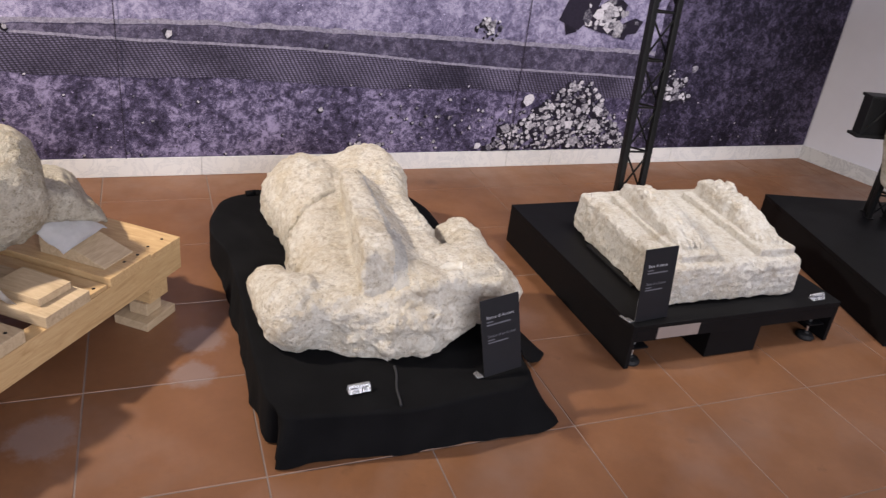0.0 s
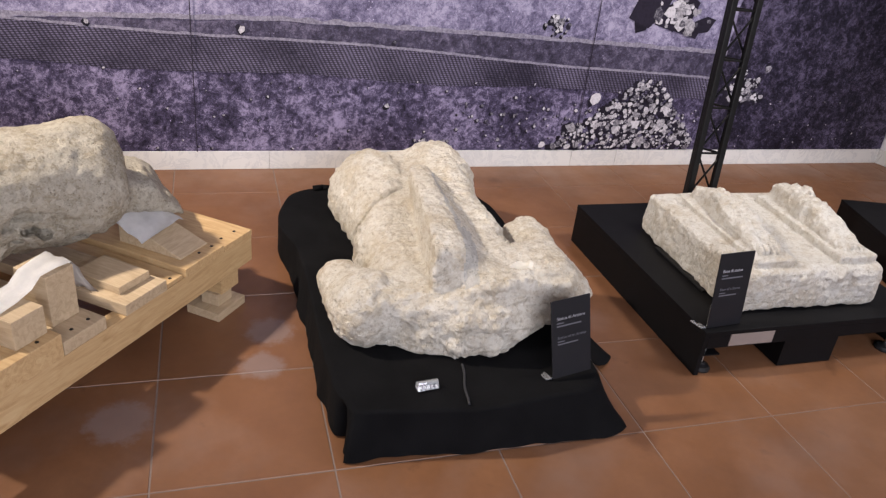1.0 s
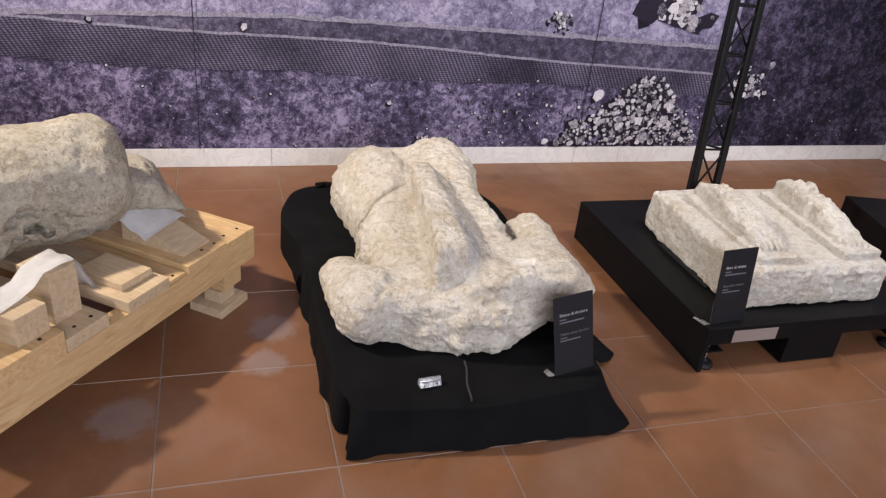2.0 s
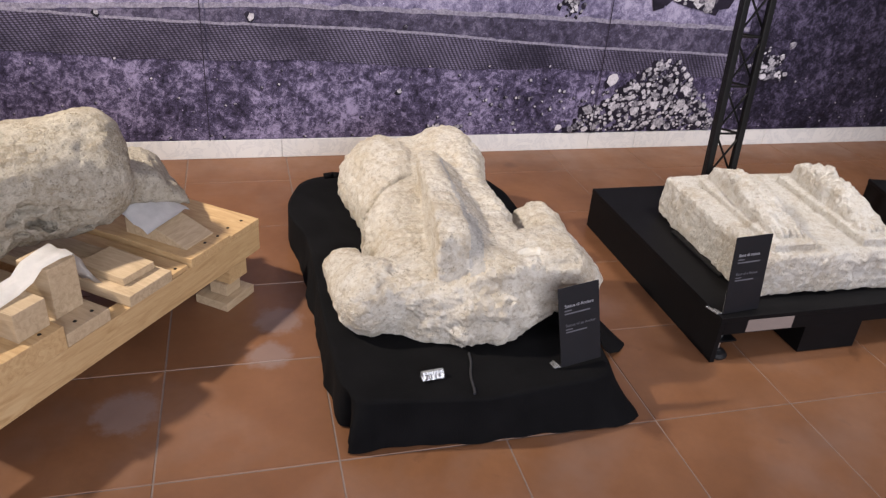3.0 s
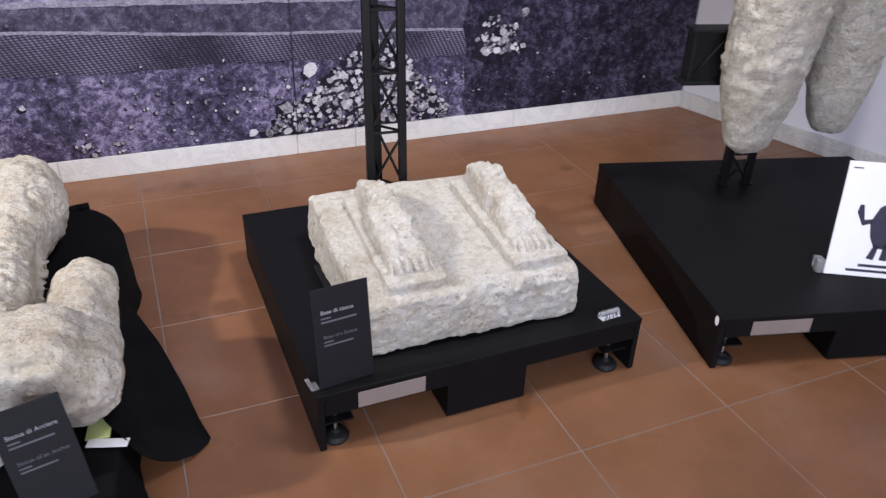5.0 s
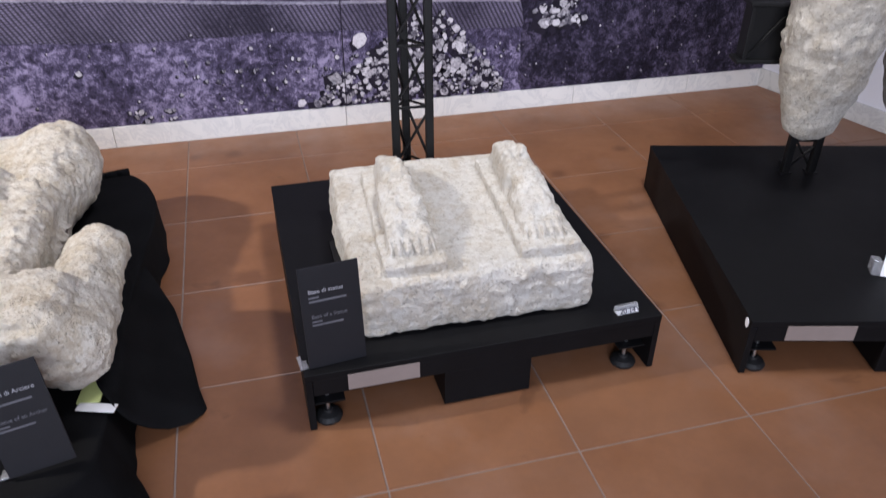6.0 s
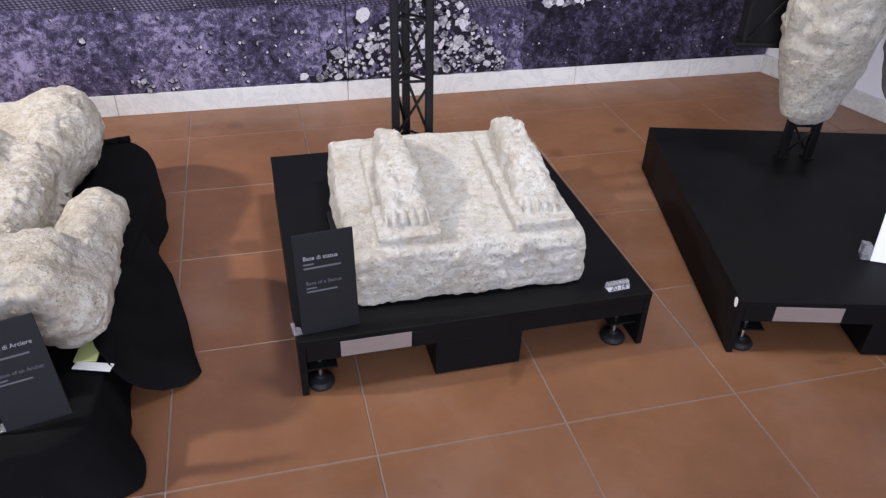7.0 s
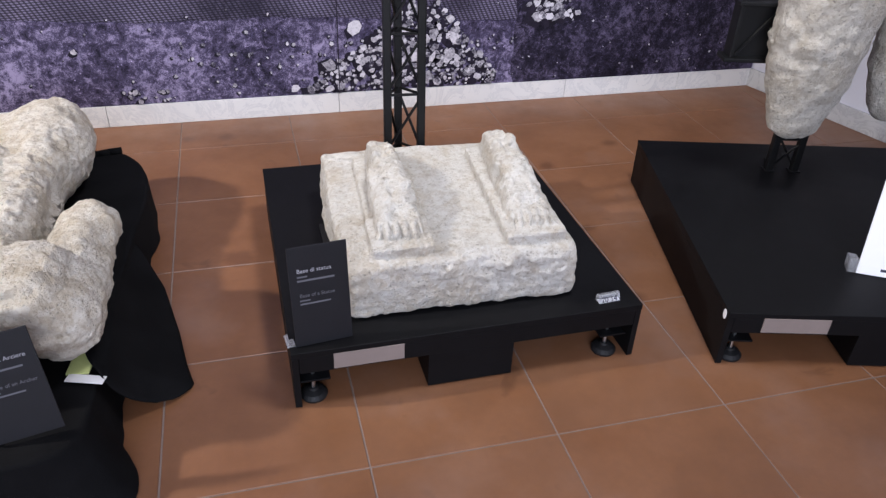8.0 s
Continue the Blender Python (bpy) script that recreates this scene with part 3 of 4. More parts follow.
# ---- display platforms ----
def leveller(parent, x, y, z):
    g = part("levelling_foot", rod((0, 0, 0.02), (0, 0, z - 0.03), 0.006, 10), M_CHROME, parent, "threaded zinc bolt on a black rubber foot", m=pose(x, y, 0))
    part("rubber_disc", disc_profile([(0.036, 0.0), (0.038, 0.008), (0.030, 0.018), (0.014, 0.024), (0.012, 0.030)]), M_RUBBER, g, smooth=False)
    part("nut", rod((0, 0, 0.062), (0, 0, 0.072), 0.012, 6), M_CHROME, g)
    part("nut", rod((0, 0, 0.092), (0, 0, 0.104), 0.012, 6), M_CHROME, g)
    part("bracket", box(-0.035, 0.045, -0.03, 0.04, 0.074, 0.080, 0.001), M_BLACK, g)


def platform(m, w, d, h, plate, pier, label):
    t = thing("display_platform", m, label, "platform", "black display platforms")
    part("deck", box(0, w, 0, d, h - 0.02, h, 0.002), M_BLACK, t)
    part("side_panel", box(0.001, 0.019, 0.001, d - 0.001, 0.002, h - 0.021, 0.0015), M_BLACK, t)
    part("side_panel", box(w - 0.019, w - 0.001, 0.001, d - 0.001, 0.002, h - 0.021, 0.0015), M_BLACK, t)
    part("back_panel", box(0.02, w - 0.02, d - 0.019, d - 0.001, 0.002, h - 0.021, 0.0015), M_BLACK, t)
    part("front_apron", box(0.02, w - 0.02, 0.0015, 0.018, h - 0.072, h - 0.021, 0.0015), M_BLACK, t)
    part("pier", box(pier[0], pier[1], 0.004, 0.5, 0.003, h - 0.073, 0.002), M_BLACK, t)
    part("pier", box(pier[0], pier[1], 0.55, d - 0.03, 0.003, h - 0.073, 0.002), M_BLACK, t)
    part("name_plate", box(plate[0], plate[1], -0.002, 0.0012, h - 0.066, h - 0.016, 0.0005), M_TAPE, t, "blank brown-grey name plate")
    for x in (0.055, w - 0.075):
        for y in (0.045, d - 0.06):
            leveller(t, x, y, h)
    return t


P_TOP = 0.19
plat2 = platform(pose(1.34, 0.243, 0, 0, 0, 0.3), 1.0, 1.07, P_TOP, (0.109, 0.298), (0.368, 0.615), "black wooden display platform on levelling feet under a stone base")
P3_TURN = -14.6
plat3 = platform(pose(2.566, 0.158, 0, 0, 0, P3_TURN), 1.19, 1.175, P_TOP, (0.105, 0.30), (0.40, 0.70), "black wooden display platform under a standing leg fragment")
part("sticker", disc_profile([(0.011, 0), (0.011, 0.0008)]), M_WHITE_CARD, plat3, "oval white sticker", m=Matrix.Translation((-0.0005, 0.026, 0.168)) @ pose(0, 0, 0, 0, -90, 0) @ Matrix.Diagonal((1.5, 1, 1, 1)))


# Thin flat black strip along the left edge of the stone base.
pad = thing("black_strip", pose(1.523, 0.70, P_TOP), "flat black strip beside a stone base on a platform", "pad")
part("pad", box(-0.035, 0.012, -0.20, 0.16, 0.0005, 0.010, 0.003), M_RUBBER, pad)


# ---- lattice masts ----
def mast(m, side, height, label, pitch=0.205):
    t = thing("lattice_mast", m, label, "mast", "black lattice masts")
    feet = [(0, 0), (side, 0), (side * 0.42, side * 0.8)]
    for x, y in feet:
        part("leg", box(-0.0135, 0.0135, -0.0135, 0.0135, 0, height, 0.004), M_MAST, t, m=pose(x, y, 0))
        part("foot_plate", box(-0.02, 0.02, -0.02, 0.02, 0, 0.005, 0.001), M_MAST, t, m=pose(x, y, 0))
    z = 0.13
    while z < height - 0.02:
        for i, j in ((0, 1), (1, 2), (2, 0)):
            a, b = feet[i], feet[j]
            part("brace", rod((*a, z), (*b, z), 0.0052, 6), M_MAST, t)
            part("diagonal", rod((*a, max(0.01, z - pitch + 0.012)), (*b, z - 0.012), 0.0052, 6), M_MAST, t)
        z += pitch
    return t


mast(pose(1.765, 1.095, P_TOP, -3.5, 0, -4), 0.116, 2.2, "slim black steel lattice mast standing on a platform")
mast(pose(3.24, 0.945, P_TOP, 0, 0, P3_TURN), 0.10, 2.2, "slim black steel lattice mast holding a stone leg fragment")


# ---- stone pieces ----
RIDGE_A, RIDGE_B = (0.385, 0.325), (0.480, 1.150)


def along_ridge(x, y):
    """Place along the raised band on the back (0 to 1) and sideways from its middle."""
    dx, dy = RIDGE_B[0] - RIDGE_A[0], RIDGE_B[1] - RIDGE_A[1]
    n = math.hypot(dx, dy)
    return ((x - RIDGE_A[0]) * dx + (y - RIDGE_A[1]) * dy) / (n * n), ((x - RIDGE_A[0]) * dy - (y - RIDGE_A[1]) * dx) / n


def torso(x, y, z):
    zz = z - 0.20 * np.clip(x - 0.45, -0.32, 0.28)
    ys = [0.25, 0.50, 0.75, 1.00, 1.15]
    w = np.interp(y, ys, [0.275, 0.268, 0.262, 0.250, 0.235])
    q = ((np.abs(x - 0.447) / w) ** 3.2 + (np.abs(zz - 0.270) / 0.140) ** 3.2) ** (1 / 3.2)
    d = (q - 1) * 0.14 + 0.028 * np.exp(-((x - 0.385 - 0.10 * (y - 0.4)) / 0.085) ** 2)
    belt = 1.125 - np.where(x < 0.45, 0.70 * (0.45 - x), 0.33 * (x - 0.45)) + 0.02 * grain(x, x * 0, z * 0, 0.07, 1.3)
    d = smax(d, np.maximum(0.27 - y, (y - belt) * 0.9), 0.018)
    hips = smin(ball(x, y, zz, (0.332, 1.320, 0.296), (0.170, 0.280, 0.155)), ball(x, y, zz, (0.612, 1.330, 0.270), (0.165, 0.285, 0.158)), 0.04)
    hips = smin(hips, block(x, y, zz, (0.462, 1.24, 0.265), (0.255, 0.300, 0.132), 0.10), 0.03)
    d = smin(d, hips, 0.010)
    d = d + np.where(x < 0.44, 0.016, 0.010) * np.exp(-((y - belt - 0.010) / 0.013) ** 2)
    d = smin(d, block(x, y, zz, (0.452, 0.405, 0.288), (0.395, 0.140, 0.118), 0.092), 0.045)
    low = ball(x, y, z, (0.485, 0.345, 0.270), (0.225, 0.165, 0.115))
    d = smin(d, smax(low, 0.206 - y + 0.25 * (0.27 - z) + 0.02 * grain(x, y, z, 0.06, 9.1), 0.012), 0.035)
    d = smax(d, 0.88 * (0.288 - y) + 0.48 * (0.30 - x) - 0.25 * np.maximum(0, z - 0.27), 0.05)
    left = limb(x, y, z, (0.150, 0.42, 0.272), (0.088, 0.590, 0.278), 0.125, 0.076)
    d = smin(d, smax(left, y - 0.655 + 0.25 * (x - 0.09), 0.025), 0.03)
    arm = limb(x, y, z, (0.805, 0.37, 0.305), (0.824, 0.775, 0.310), 0.108, 0.088)
    arm = smax(arm, y - 0.842 + 0.5 * np.maximum(0, x - 0.82), 0.02)
    arm = smax(arm, -ball(x, y, z, (0.905, 0.70, 0.235), (0.045, 0.10, 0.05)), 0.015)
    d = smin(d, arm, 0.015)
    t, v = along_ridge(x, y)
    top = np.interp(t, [0, 0.12, 0.5, 0.85, 1], [0.520, 0.534, 0.528, 0.502, 0.474]) + 0.008 * grain(x, y, z * 0, 0.08, 4.4)
    half = np.interp(t, [0, 0.4, 1], [0.054, 0.046, 0.034])
    band_ = smax(z - top, -v - half, 0.010)
    band_ = smax(band_, 0.76 * (z - top) + 0.65 * (v - 0.72 * half), 0.016)
    band_ = smax(band_, np.maximum((-t) * 0.80 + 0.28 * (z - 0.45) + 0.25 * v, (t - 1.0) * 0.8), 0.016)
    band_ = np.maximum(band_, 0.30 - z)
    d = smin(d, band_, 0.005)
    fill = ball(x, y, zz, (0.500, 0.395, 0.395), (0.085, 0.135, 0.045))
    d = smin(d, fill, 0.03)
    d = smax(d, -limb(x, y, z, (0.190, 0.955, 0.25), (0.222, 0.948, 0.40), 0.026, 0.016), 0.012)
    for px_, py_, pz_ in ((0.235, 0.84, 0.395), (0.72, 1.42, 0.40), (0.66, 1.50, 0.40), (0.70, 0.30, 0.425), (0.285, 0.93, 0.405)):
        d = smax(d, -ball(x, y, z, (px_, py_, pz_), (0.012, 0.012, 0.016)), 0.006)
    d = smax(d, 0.168 - z, 0.008)
    rough = np.clip((0.33 - y) * 8, 0, 1) * np.clip((0.38 - z) * 12, 0, 1)
    d = d - 0.010 * rough * np.abs(grain(x * 0.5, y, z * 1.6, 0.035, 3.3))
    return weather(d, x, y, z, 1.0 + 0.6 * rough, 0.4)


body = stone_thing("archer_torso", torso, (-0.06, 0.12, 0.15), (0.99, 1.64, 0.58), 0.0060, M_STONE,
            "broken pale limestone torso of a statue lying on black cloth", "sculpture")


body.data.materials.append(M_MORTAR)
body.data.materials.append(M_PLASTER)
for f in body.data.polygons:
    cx, cy, cz = f.center + body.location
    n = noise.noise((cx * 11, cy * 11, cz * 11)) * 0.05 + noise.noise((cx * 45, cy * 45, cz * 45)) * 0.014
    t, v = along_ridge(cx, cy)
    wide = 0.055 if cy + n < 0.52 else 0.034 - 0.02 * cy
    if cz > 0.36 and t < 0.86 + n and 0.046 < v + n * 0.4 < 0.045 + wide and t > -0.04:
        f.material_index = 1
    if cz > 0.36 and math.hypot((cx - 0.632) * 0.8, cy - 0.352) < 0.022 + n * 0.5:
        f.material_index = 2


def foot_base(x, y, z):
    wob = 0.012 * grain(x, y, z * 0, 0.3, 2) + 0.006 * grain(x, y, z, 0.11, 6.2)
    d = block(x, y, z, (1.840, 0.690, 0.2800), (0.330, 0.358, 0.0900), 0.026, -1.0) + wob
    # the front upper edge is broken away to a slope
    d = smax(d, 0.62 * (0.352 - y) + 0.78 * (z - 0.366) + 0.012 * grain(x, y, z, 0.07, 3.8), 0.02)
    for toe, heel, end, tall in ((1.664, 1.700, 0.955, 0.0), (2.042, 2.082, 0.930, 0.022)):
        v = (y - 0.40) / (end - 0.40)
        u = x - (toe + (heel - toe) * np.clip(v, -0.3, 1.2))
        step = block(u, y, z, (0, 0.655, 0.374), (0.086, 0.288, 0.021), 0.006)
        d = smin(d, step + 0.003 * grain(x, y, z, 0.03, 1.9), 0.003)
        w = np.interp(v, [0, 0.08, 0.22, 0.45, 0.7, 1.0], [0.062, 0.067, 0.067, 0.061, 0.051, 0.045])
        top = np.interp(v, [0, 0.05, 0.12, 0.30, 0.55, 0.78, 0.95, 1.05], [0.408, 0.420, 0.432, 0.456, 0.482, 0.481, 0.446, 0.412]) + tall * np.clip(v * 1.6 - 0.2, 0, 1)
        q = (np.abs(u / w) ** 3.2 + np.abs((z - 0.372) / np.maximum(top - 0.372, 0.02)) ** 3.2) ** (1 / 3.2)
        foot = (q - 1) * 0.042
        foot = smax(foot, np.maximum(0.412 - 0.08 * (u + 0.06) - y, y - end), 0.012)
        toes = 0.010 * np.exp(-((np.mod(u + 0.0125, 0.025) - 0.0125) / 0.0036) ** 2) * np.clip((0.462 - y) / 0.025, 0, 1)
        bulge = -0.006 * np.cos(2 * np.pi * u / 0.025) * np.clip((0.432 - y) / 0.02, 0, 1)
        foot = foot + toes - np.maximum(bulge, 0) * 0.7 + 0.006 * np.clip(grain(u, y * 0.6, z, 0.03, 2.2), 0, 1)
        d = smin(d, foot, 0.003)
    for hx, hy in ((1.885, 0.475), (1.872, 0.585), (1.93, 0.505), (1.905, 0.755), (1.82, 0.62)):
        d = smax(d, -ball(x, y, z, (hx, hy, 0.374), (0.009, 0.006, 0.012)), 0.004)
    d = smax(d, 0.1915 - z, 0.004)
    side = np.clip((0.352 - z) * 60, 0, 1)
    left = np.clip((1.60 - x) * 14, 0, 1)
    high = np.clip((z - 0.402) * 50, 0, 1)
    return weather(d, x, y, z, 0.26 + 0.50 * np.maximum(np.maximum(side, left), 0.7 * high), 5.5)


stone_thing("statue_base", foot_base, (1.46, 0.27, 0.175), (2.22, 1.10, 0.53), 0.0042, M_STONE_WHITE,
            "square pale limestone statue base with two carved bare feet", "sculpture")


def leg_pair(x, y, z):
    zs = [0.395, 0.44, 0.50, 0.61, 0.75, 0.95, 1.2]
    w = np.interp(z, zs, [0.055, 0.095, 0.115, 0.150, 0.175, 0.185, 0.19])
    xc = np.interp(z, zs, [3.175, 3.165, 3.165, 3.165, 3.165, 3.175, 3.20])
    q = (((x - xc) / w) ** 2 + ((y - 0.80) / (w * 0.72)) ** 2) ** 0.5
    d = (q - 1) * 0.12
    d = smax(d, np.maximum(0.405 + 0.06 * (x - 3.1) - z, z - 1.3), 0.03)
    zs = [0.42, 0.50, 0.60, 0.75, 0.95, 1.2]
    w = np.interp(z, zs, [0.075, 0.105, 0.130, 0.150, 0.165, 0.19])
    xc = np.interp(z, zs, [3.60, 3.59, 3.585, 3.585, 3.57, 3.54])
    q = (((x - xc) / w) ** 2 + ((y - 0.82) / (w * 0.75)) ** 2) ** 0.5
    r = smax((q - 1) * 0.12, np.maximum(0.43 - z, z - 1.3), 0.04)
    d = smin(d, r, 0.02)
    d = smin(d, block(x, y, z, (3.38, 0.81, 1.22), (0.36, 0.13, 0.16), 0.1), 0.05)
    d = smax(d, -limb(x, y, z, (3.24, 0.66, 0.555), (3.36, 0.68, 0.52), 0.012, 0.008), 0.01)
    return weather(d, x, y, z, 0.75, 9.3)


stone_thing("leg_fragment", leg_pair, (2.90, 0.58, 0.33), (3.86, 1.04, 1.42), 0.0085, M_STONE_GREY,
            "weathered grey limestone pair of statue legs held up by a mast", "sculpture")

bracket = thing("support_bracket", pose(2.905, 0.94, 0.65, 0, 0, P3_TURN), "black steel support bracket fixed to a lattice mast", "bracket")
part("plate", box(0.03, 0.32, 0.0, 0.012, 0.012, 0.19, 0.002), M_MAST, bracket)
part("lip", box(0.0, 0.33, -0.03, 0.05, 0.0, 0.014, 0.003), M_MAST, bracket)
part("lip", box(0.01, 0.33, -0.03, 0.05, 0.19, 0.204, 0.003), M_MAST, bracket)
part("stiffener", box(0.02, 0.034, -0.02, 0.045, 0.014, 0.19, 0.002), M_MAST, bracket)
part("stiffener", rod((0.04, -0.005, 0.02), (0.16, -0.005, 0.18), 0.006, 6), M_MAST, bracket)


def log(x, y, z):
    a, b = (-1.79, 0.29, 0.525), (-0.74, 0.86, 0.538)
    d = limb(x, y, z, a, b, 0.225, 0.190)
    d = smax(d, (x + 0.64) * 0.88 + (y - 0.915) * 0.47 - 0.030, 0.035)
    d = smin(d, ball(x, y, z, (-0.70, 0.875, 0.640), (0.095, 0.095, 0.100)), 0.05)
    spur = block(x, y, z + 0.22 * (x + 0.60), (-0.590, 0.985, 0.468), (0.180, 0.115, 0.058), 0.025, 28)
    spur = smax(spur, 0.8 * (x + 0.46) + 0.6 * (z - 0.44) + 0.2 * (y - 0.95), 0.02)
    d = smin(d, spur + 0.008 * grain(x, y, z, 0.06, 2.7), 0.025)
    d = smax(d, -ball(x, y, z, (-1.05, 0.66, 0.82), (0.20, 0.14, 0.075)), 0.05)
    d = smax(d, -limb(x, y, z, (-0.80, 0.69, 0.585), (-0.66, 0.80, 0.485), 0.010, 0.014), 0.012)
    low = np.clip((0.60 - z) * 7, 0, 1) * np.clip((-0.66 - x) * 8, 0, 1)
    pits = np.maximum(0, grain(x, y, z * 1.4, 0.038, 5.9) - 0.08)
    d = d + low * (0.16 * pits + 0.030 * np.maximum(0, grain(x, y, z, 0.09, 7.7)))
    return weather(d, x, y, z, 0.85, 13.3)


stone_thing("column_fragment", log, (-2.06, 0.02, 0.28), (-0.38, 1.22, 0.81), 0.0080, M_STONE_BROWN,
            "rough grey-brown limestone shaft fragment lying on a timber cradle", "sculpture")


# ---- the timber cradle ----
CRADLE = pose(-0.177, 0.965, 0, 0, 0, 52.2 + 180)
cradle = thing("timber_cradle", CRADLE, "pale spruce timber cradle with wedges and blocks under a stone", "pallet")


def timber(name, x0, x1, y0, y1, z0, z1, material=None, turn=0.0, label=""):
    """A sawn piece, its grain along its length."""
    cx, cy = (x0 + x1) / 2, (y0 + y1) / 2
    w, d = (x1 - x0) / 2, (y1 - y0) / 2
    if d > w:
        w, d, turn = d, w, turn + 90
    return part(name, box(-w, w, -d, d, 0, z1 - z0, 0.0025), material or M_WOOD, cradle, label, m=pose(cx, cy, z0, 0, 0, turn))


def wedge_block(x0, x1, y0, y1, z0, h0, h1):
    bm = bmesh.new()
    q = [bm.verts.new(c) for c in ((0, 0, 0), (x1 - x0, 0, 0), (x1 - x0, y1 - y0, 0), (0, y1 - y0, 0), (0, 0, h0), (x1 - x0, 0, h0), (x1 - x0, y1 - y0, h1), (0, y1 - y0, h1))]
    for f in ((3, 2, 1, 0), (4, 5, 6, 7), (0, 1, 5, 4), (1, 2, 6, 5), (2, 3, 7, 6), (3, 0, 4, 7)):
        bm.faces.new([q[k] for k in f])
    bmesh.ops.bevel(bm, geom=bm.edges[:], offset=0.002, segments=1, affect="EDGES")
    return part("wedge", bm, M_WOOD_PALE, cradle, m=pose(x0, y0, z0))


timber("side_beam", 0.0, 1.75, -0.055, 0.0, 0.165, 0.268)
timber("side_beam", 0.0, 1.75, -0.62, -0.565, 0.165, 0.268)
timber("cross_beam", 0.06, 0.16, -0.60, -0.02, 0.085, 0.163)
timber("cross_beam", 1.30, 1.40, -0.60, -0.02, 0.085, 0.163)
timber("deck_plank", 0.002, 0.165, -0.60, 0.003, 0.270, 0.293)
timber("deck_plank", 0.170, 0.372, -0.60, 0.006, 0.270, 0.303)
timber("deck_plank", 0.380, 0.455, -0.60, -0.002, 0.270, 0.285)
timber("deck_plank", 0.462, 0.640, -0.60, 0.004, 0.270, 0.308, M_WOOD_PALE)
timber("deck_plank", 0.715, 0.868, -0.60, 0.001, 0.270, 0.312, M_WOOD_PALE)
timber("deck_plank", 0.872, 1.120, -0.60, 0.003, 0.270, 0.345)
timber("deck_plank", 1.30, 1.45, -0.60, 0.0, 0.270, 0.292)
timber("leg", 0.09, 0.17, -0.105, -0.03, 0.035, 0.084, M_WOOD_PALE)
timber("leg_pad", 0.05, 0.21, -0.14, 0.0, 0.0, 0.034, M_WOOD_PALE)
timber("leg", 0.09, 0.17, -0.59, -0.51, 0.0, 0.084, M_WOOD_PALE)
timber("leg", 1.31, 1.39, -0.105, -0.03, 0.0, 0.084, M_WOOD_PALE)
timber("leg", 1.31, 1.39, -0.59, -0.51, 0.0, 0.084, M_WOOD_PALE)
wedge_block(0.195, 0.335, -0.30, -0.045, 0.3035, 0.092, 0.006)
timber("block", 0.475, 0.600, -0.235, -0.050, 0.3085, 0.334, M_WOOD_PALE, -2)
timber("block", 0.735, 0.830, -0.190, -0.075, 0.3125, 0.472, M_WOOD_PALE)
timber("block", 0.885, 0.985, -0.185, -0.030, 0.3455, 0.432, M_WOOD_PALE)
for x, y, z in ((0.05, -0.04, 0.293), (0.12, -0.045, 0.293), (0.20, -0.025, 0.303), (0.26, -0.03, 0.303), (0.42, -0.02, 0.285), (0.75, -0.03, 0.312), (0.81, -0.03, 0.312), (0.93, -0.02, 0.345)):
    part("screw", disc_profile([(0.006, 0), (0.005, 0.0015)], 8), M_MAST, cradle, m=pose(x, y, z))


def felt(name, pts, width, m, label):
    """A folded strip of felt that follows a bent line."""
    bm = bmesh.new()
    rows = []
    for k, (u, z) in enumerate(pts):
        rows.append([bm.verts.new((u, width * (j / 6 - 0.5) * (1 + 0.06 * math.sin(k)), z + 0.004 * math.sin(j * 1.7 + k))) for j in range(7)])
    for p, q in zip(rows, rows[1:]):
        for a in range(6):
            bm.faces.new((p[a], q[a], q[a + 1], p[a + 1]))
    bmesh.ops.solidify(bm, geom=bm.faces[:], thickness=0.006)
    ob = part(name, bm, M_FELT, None, smooth=True)
    ob.matrix_world = m
    return tagged(ob, label, "padding", "felt pads under the stone")


felt("felt_pad", [(0.375, -0.010), (0.34, 0.006), (0.29, 0.010), (0.24, 0.006), (0.20, 0.008), (0.165, -0.012)], 0.12, CRADLE @ pose(0, -0.215, 0.385, -24, 0, 0), "folded white felt pad on a timber wedge")
felt("felt_pad", [(1.08, 0.405), (1.02, 0.425), (0.98, 0.438), (0.92, 0.440), (0.87, 0.450), (0.835, 0.478), (0.78, 0.484), (0.735, 0.482), (0.715, 0.455), (0.70, 0.41), (0.675, 0.365), (0.65, 0.330)], 0.09, CRADLE @ pose(0, -0.125, 0), "white felt strip draped over timber blocks")


# ---- the cloth-covered platform ----
CLOTH_TOP = 0.165
# plan of the cloth's upper edge, from the front corner round, and how far its hem stands out
CLOTH_EDGE = [(0.050, 0.050, 0.02), (0.235, 0.030, 0.012), (0.445, 0.000, 0.012), (0.620, 0.025, 0.015), (0.800, 0.045, 0.06), (0.850, 0.080, 0.12),
              (0.862, 0.200, 0.04), (0.870, 0.400, 0.03), (0.880, 0.700, 0.02), (0.895, 0.900, 0.012), (0.925, 1.180, 0.015), (0.925, 1.360, 0.01),
              (0.885, 1.500, 0.01), (0.820, 1.600, 0.02), (0.500, 1.615, 0.02), (0.110, 1.615, 0.01), (0.020, 1.550, 0.0), (-0.045, 1.360, 0.0),
              (-0.050, 1.240, -0.005), (0.005, 1.060, 0.02), (0.012, 0.800, 0.02), (0.010, 0.400, 0.01), (0.018, 0.160, 0.004)]


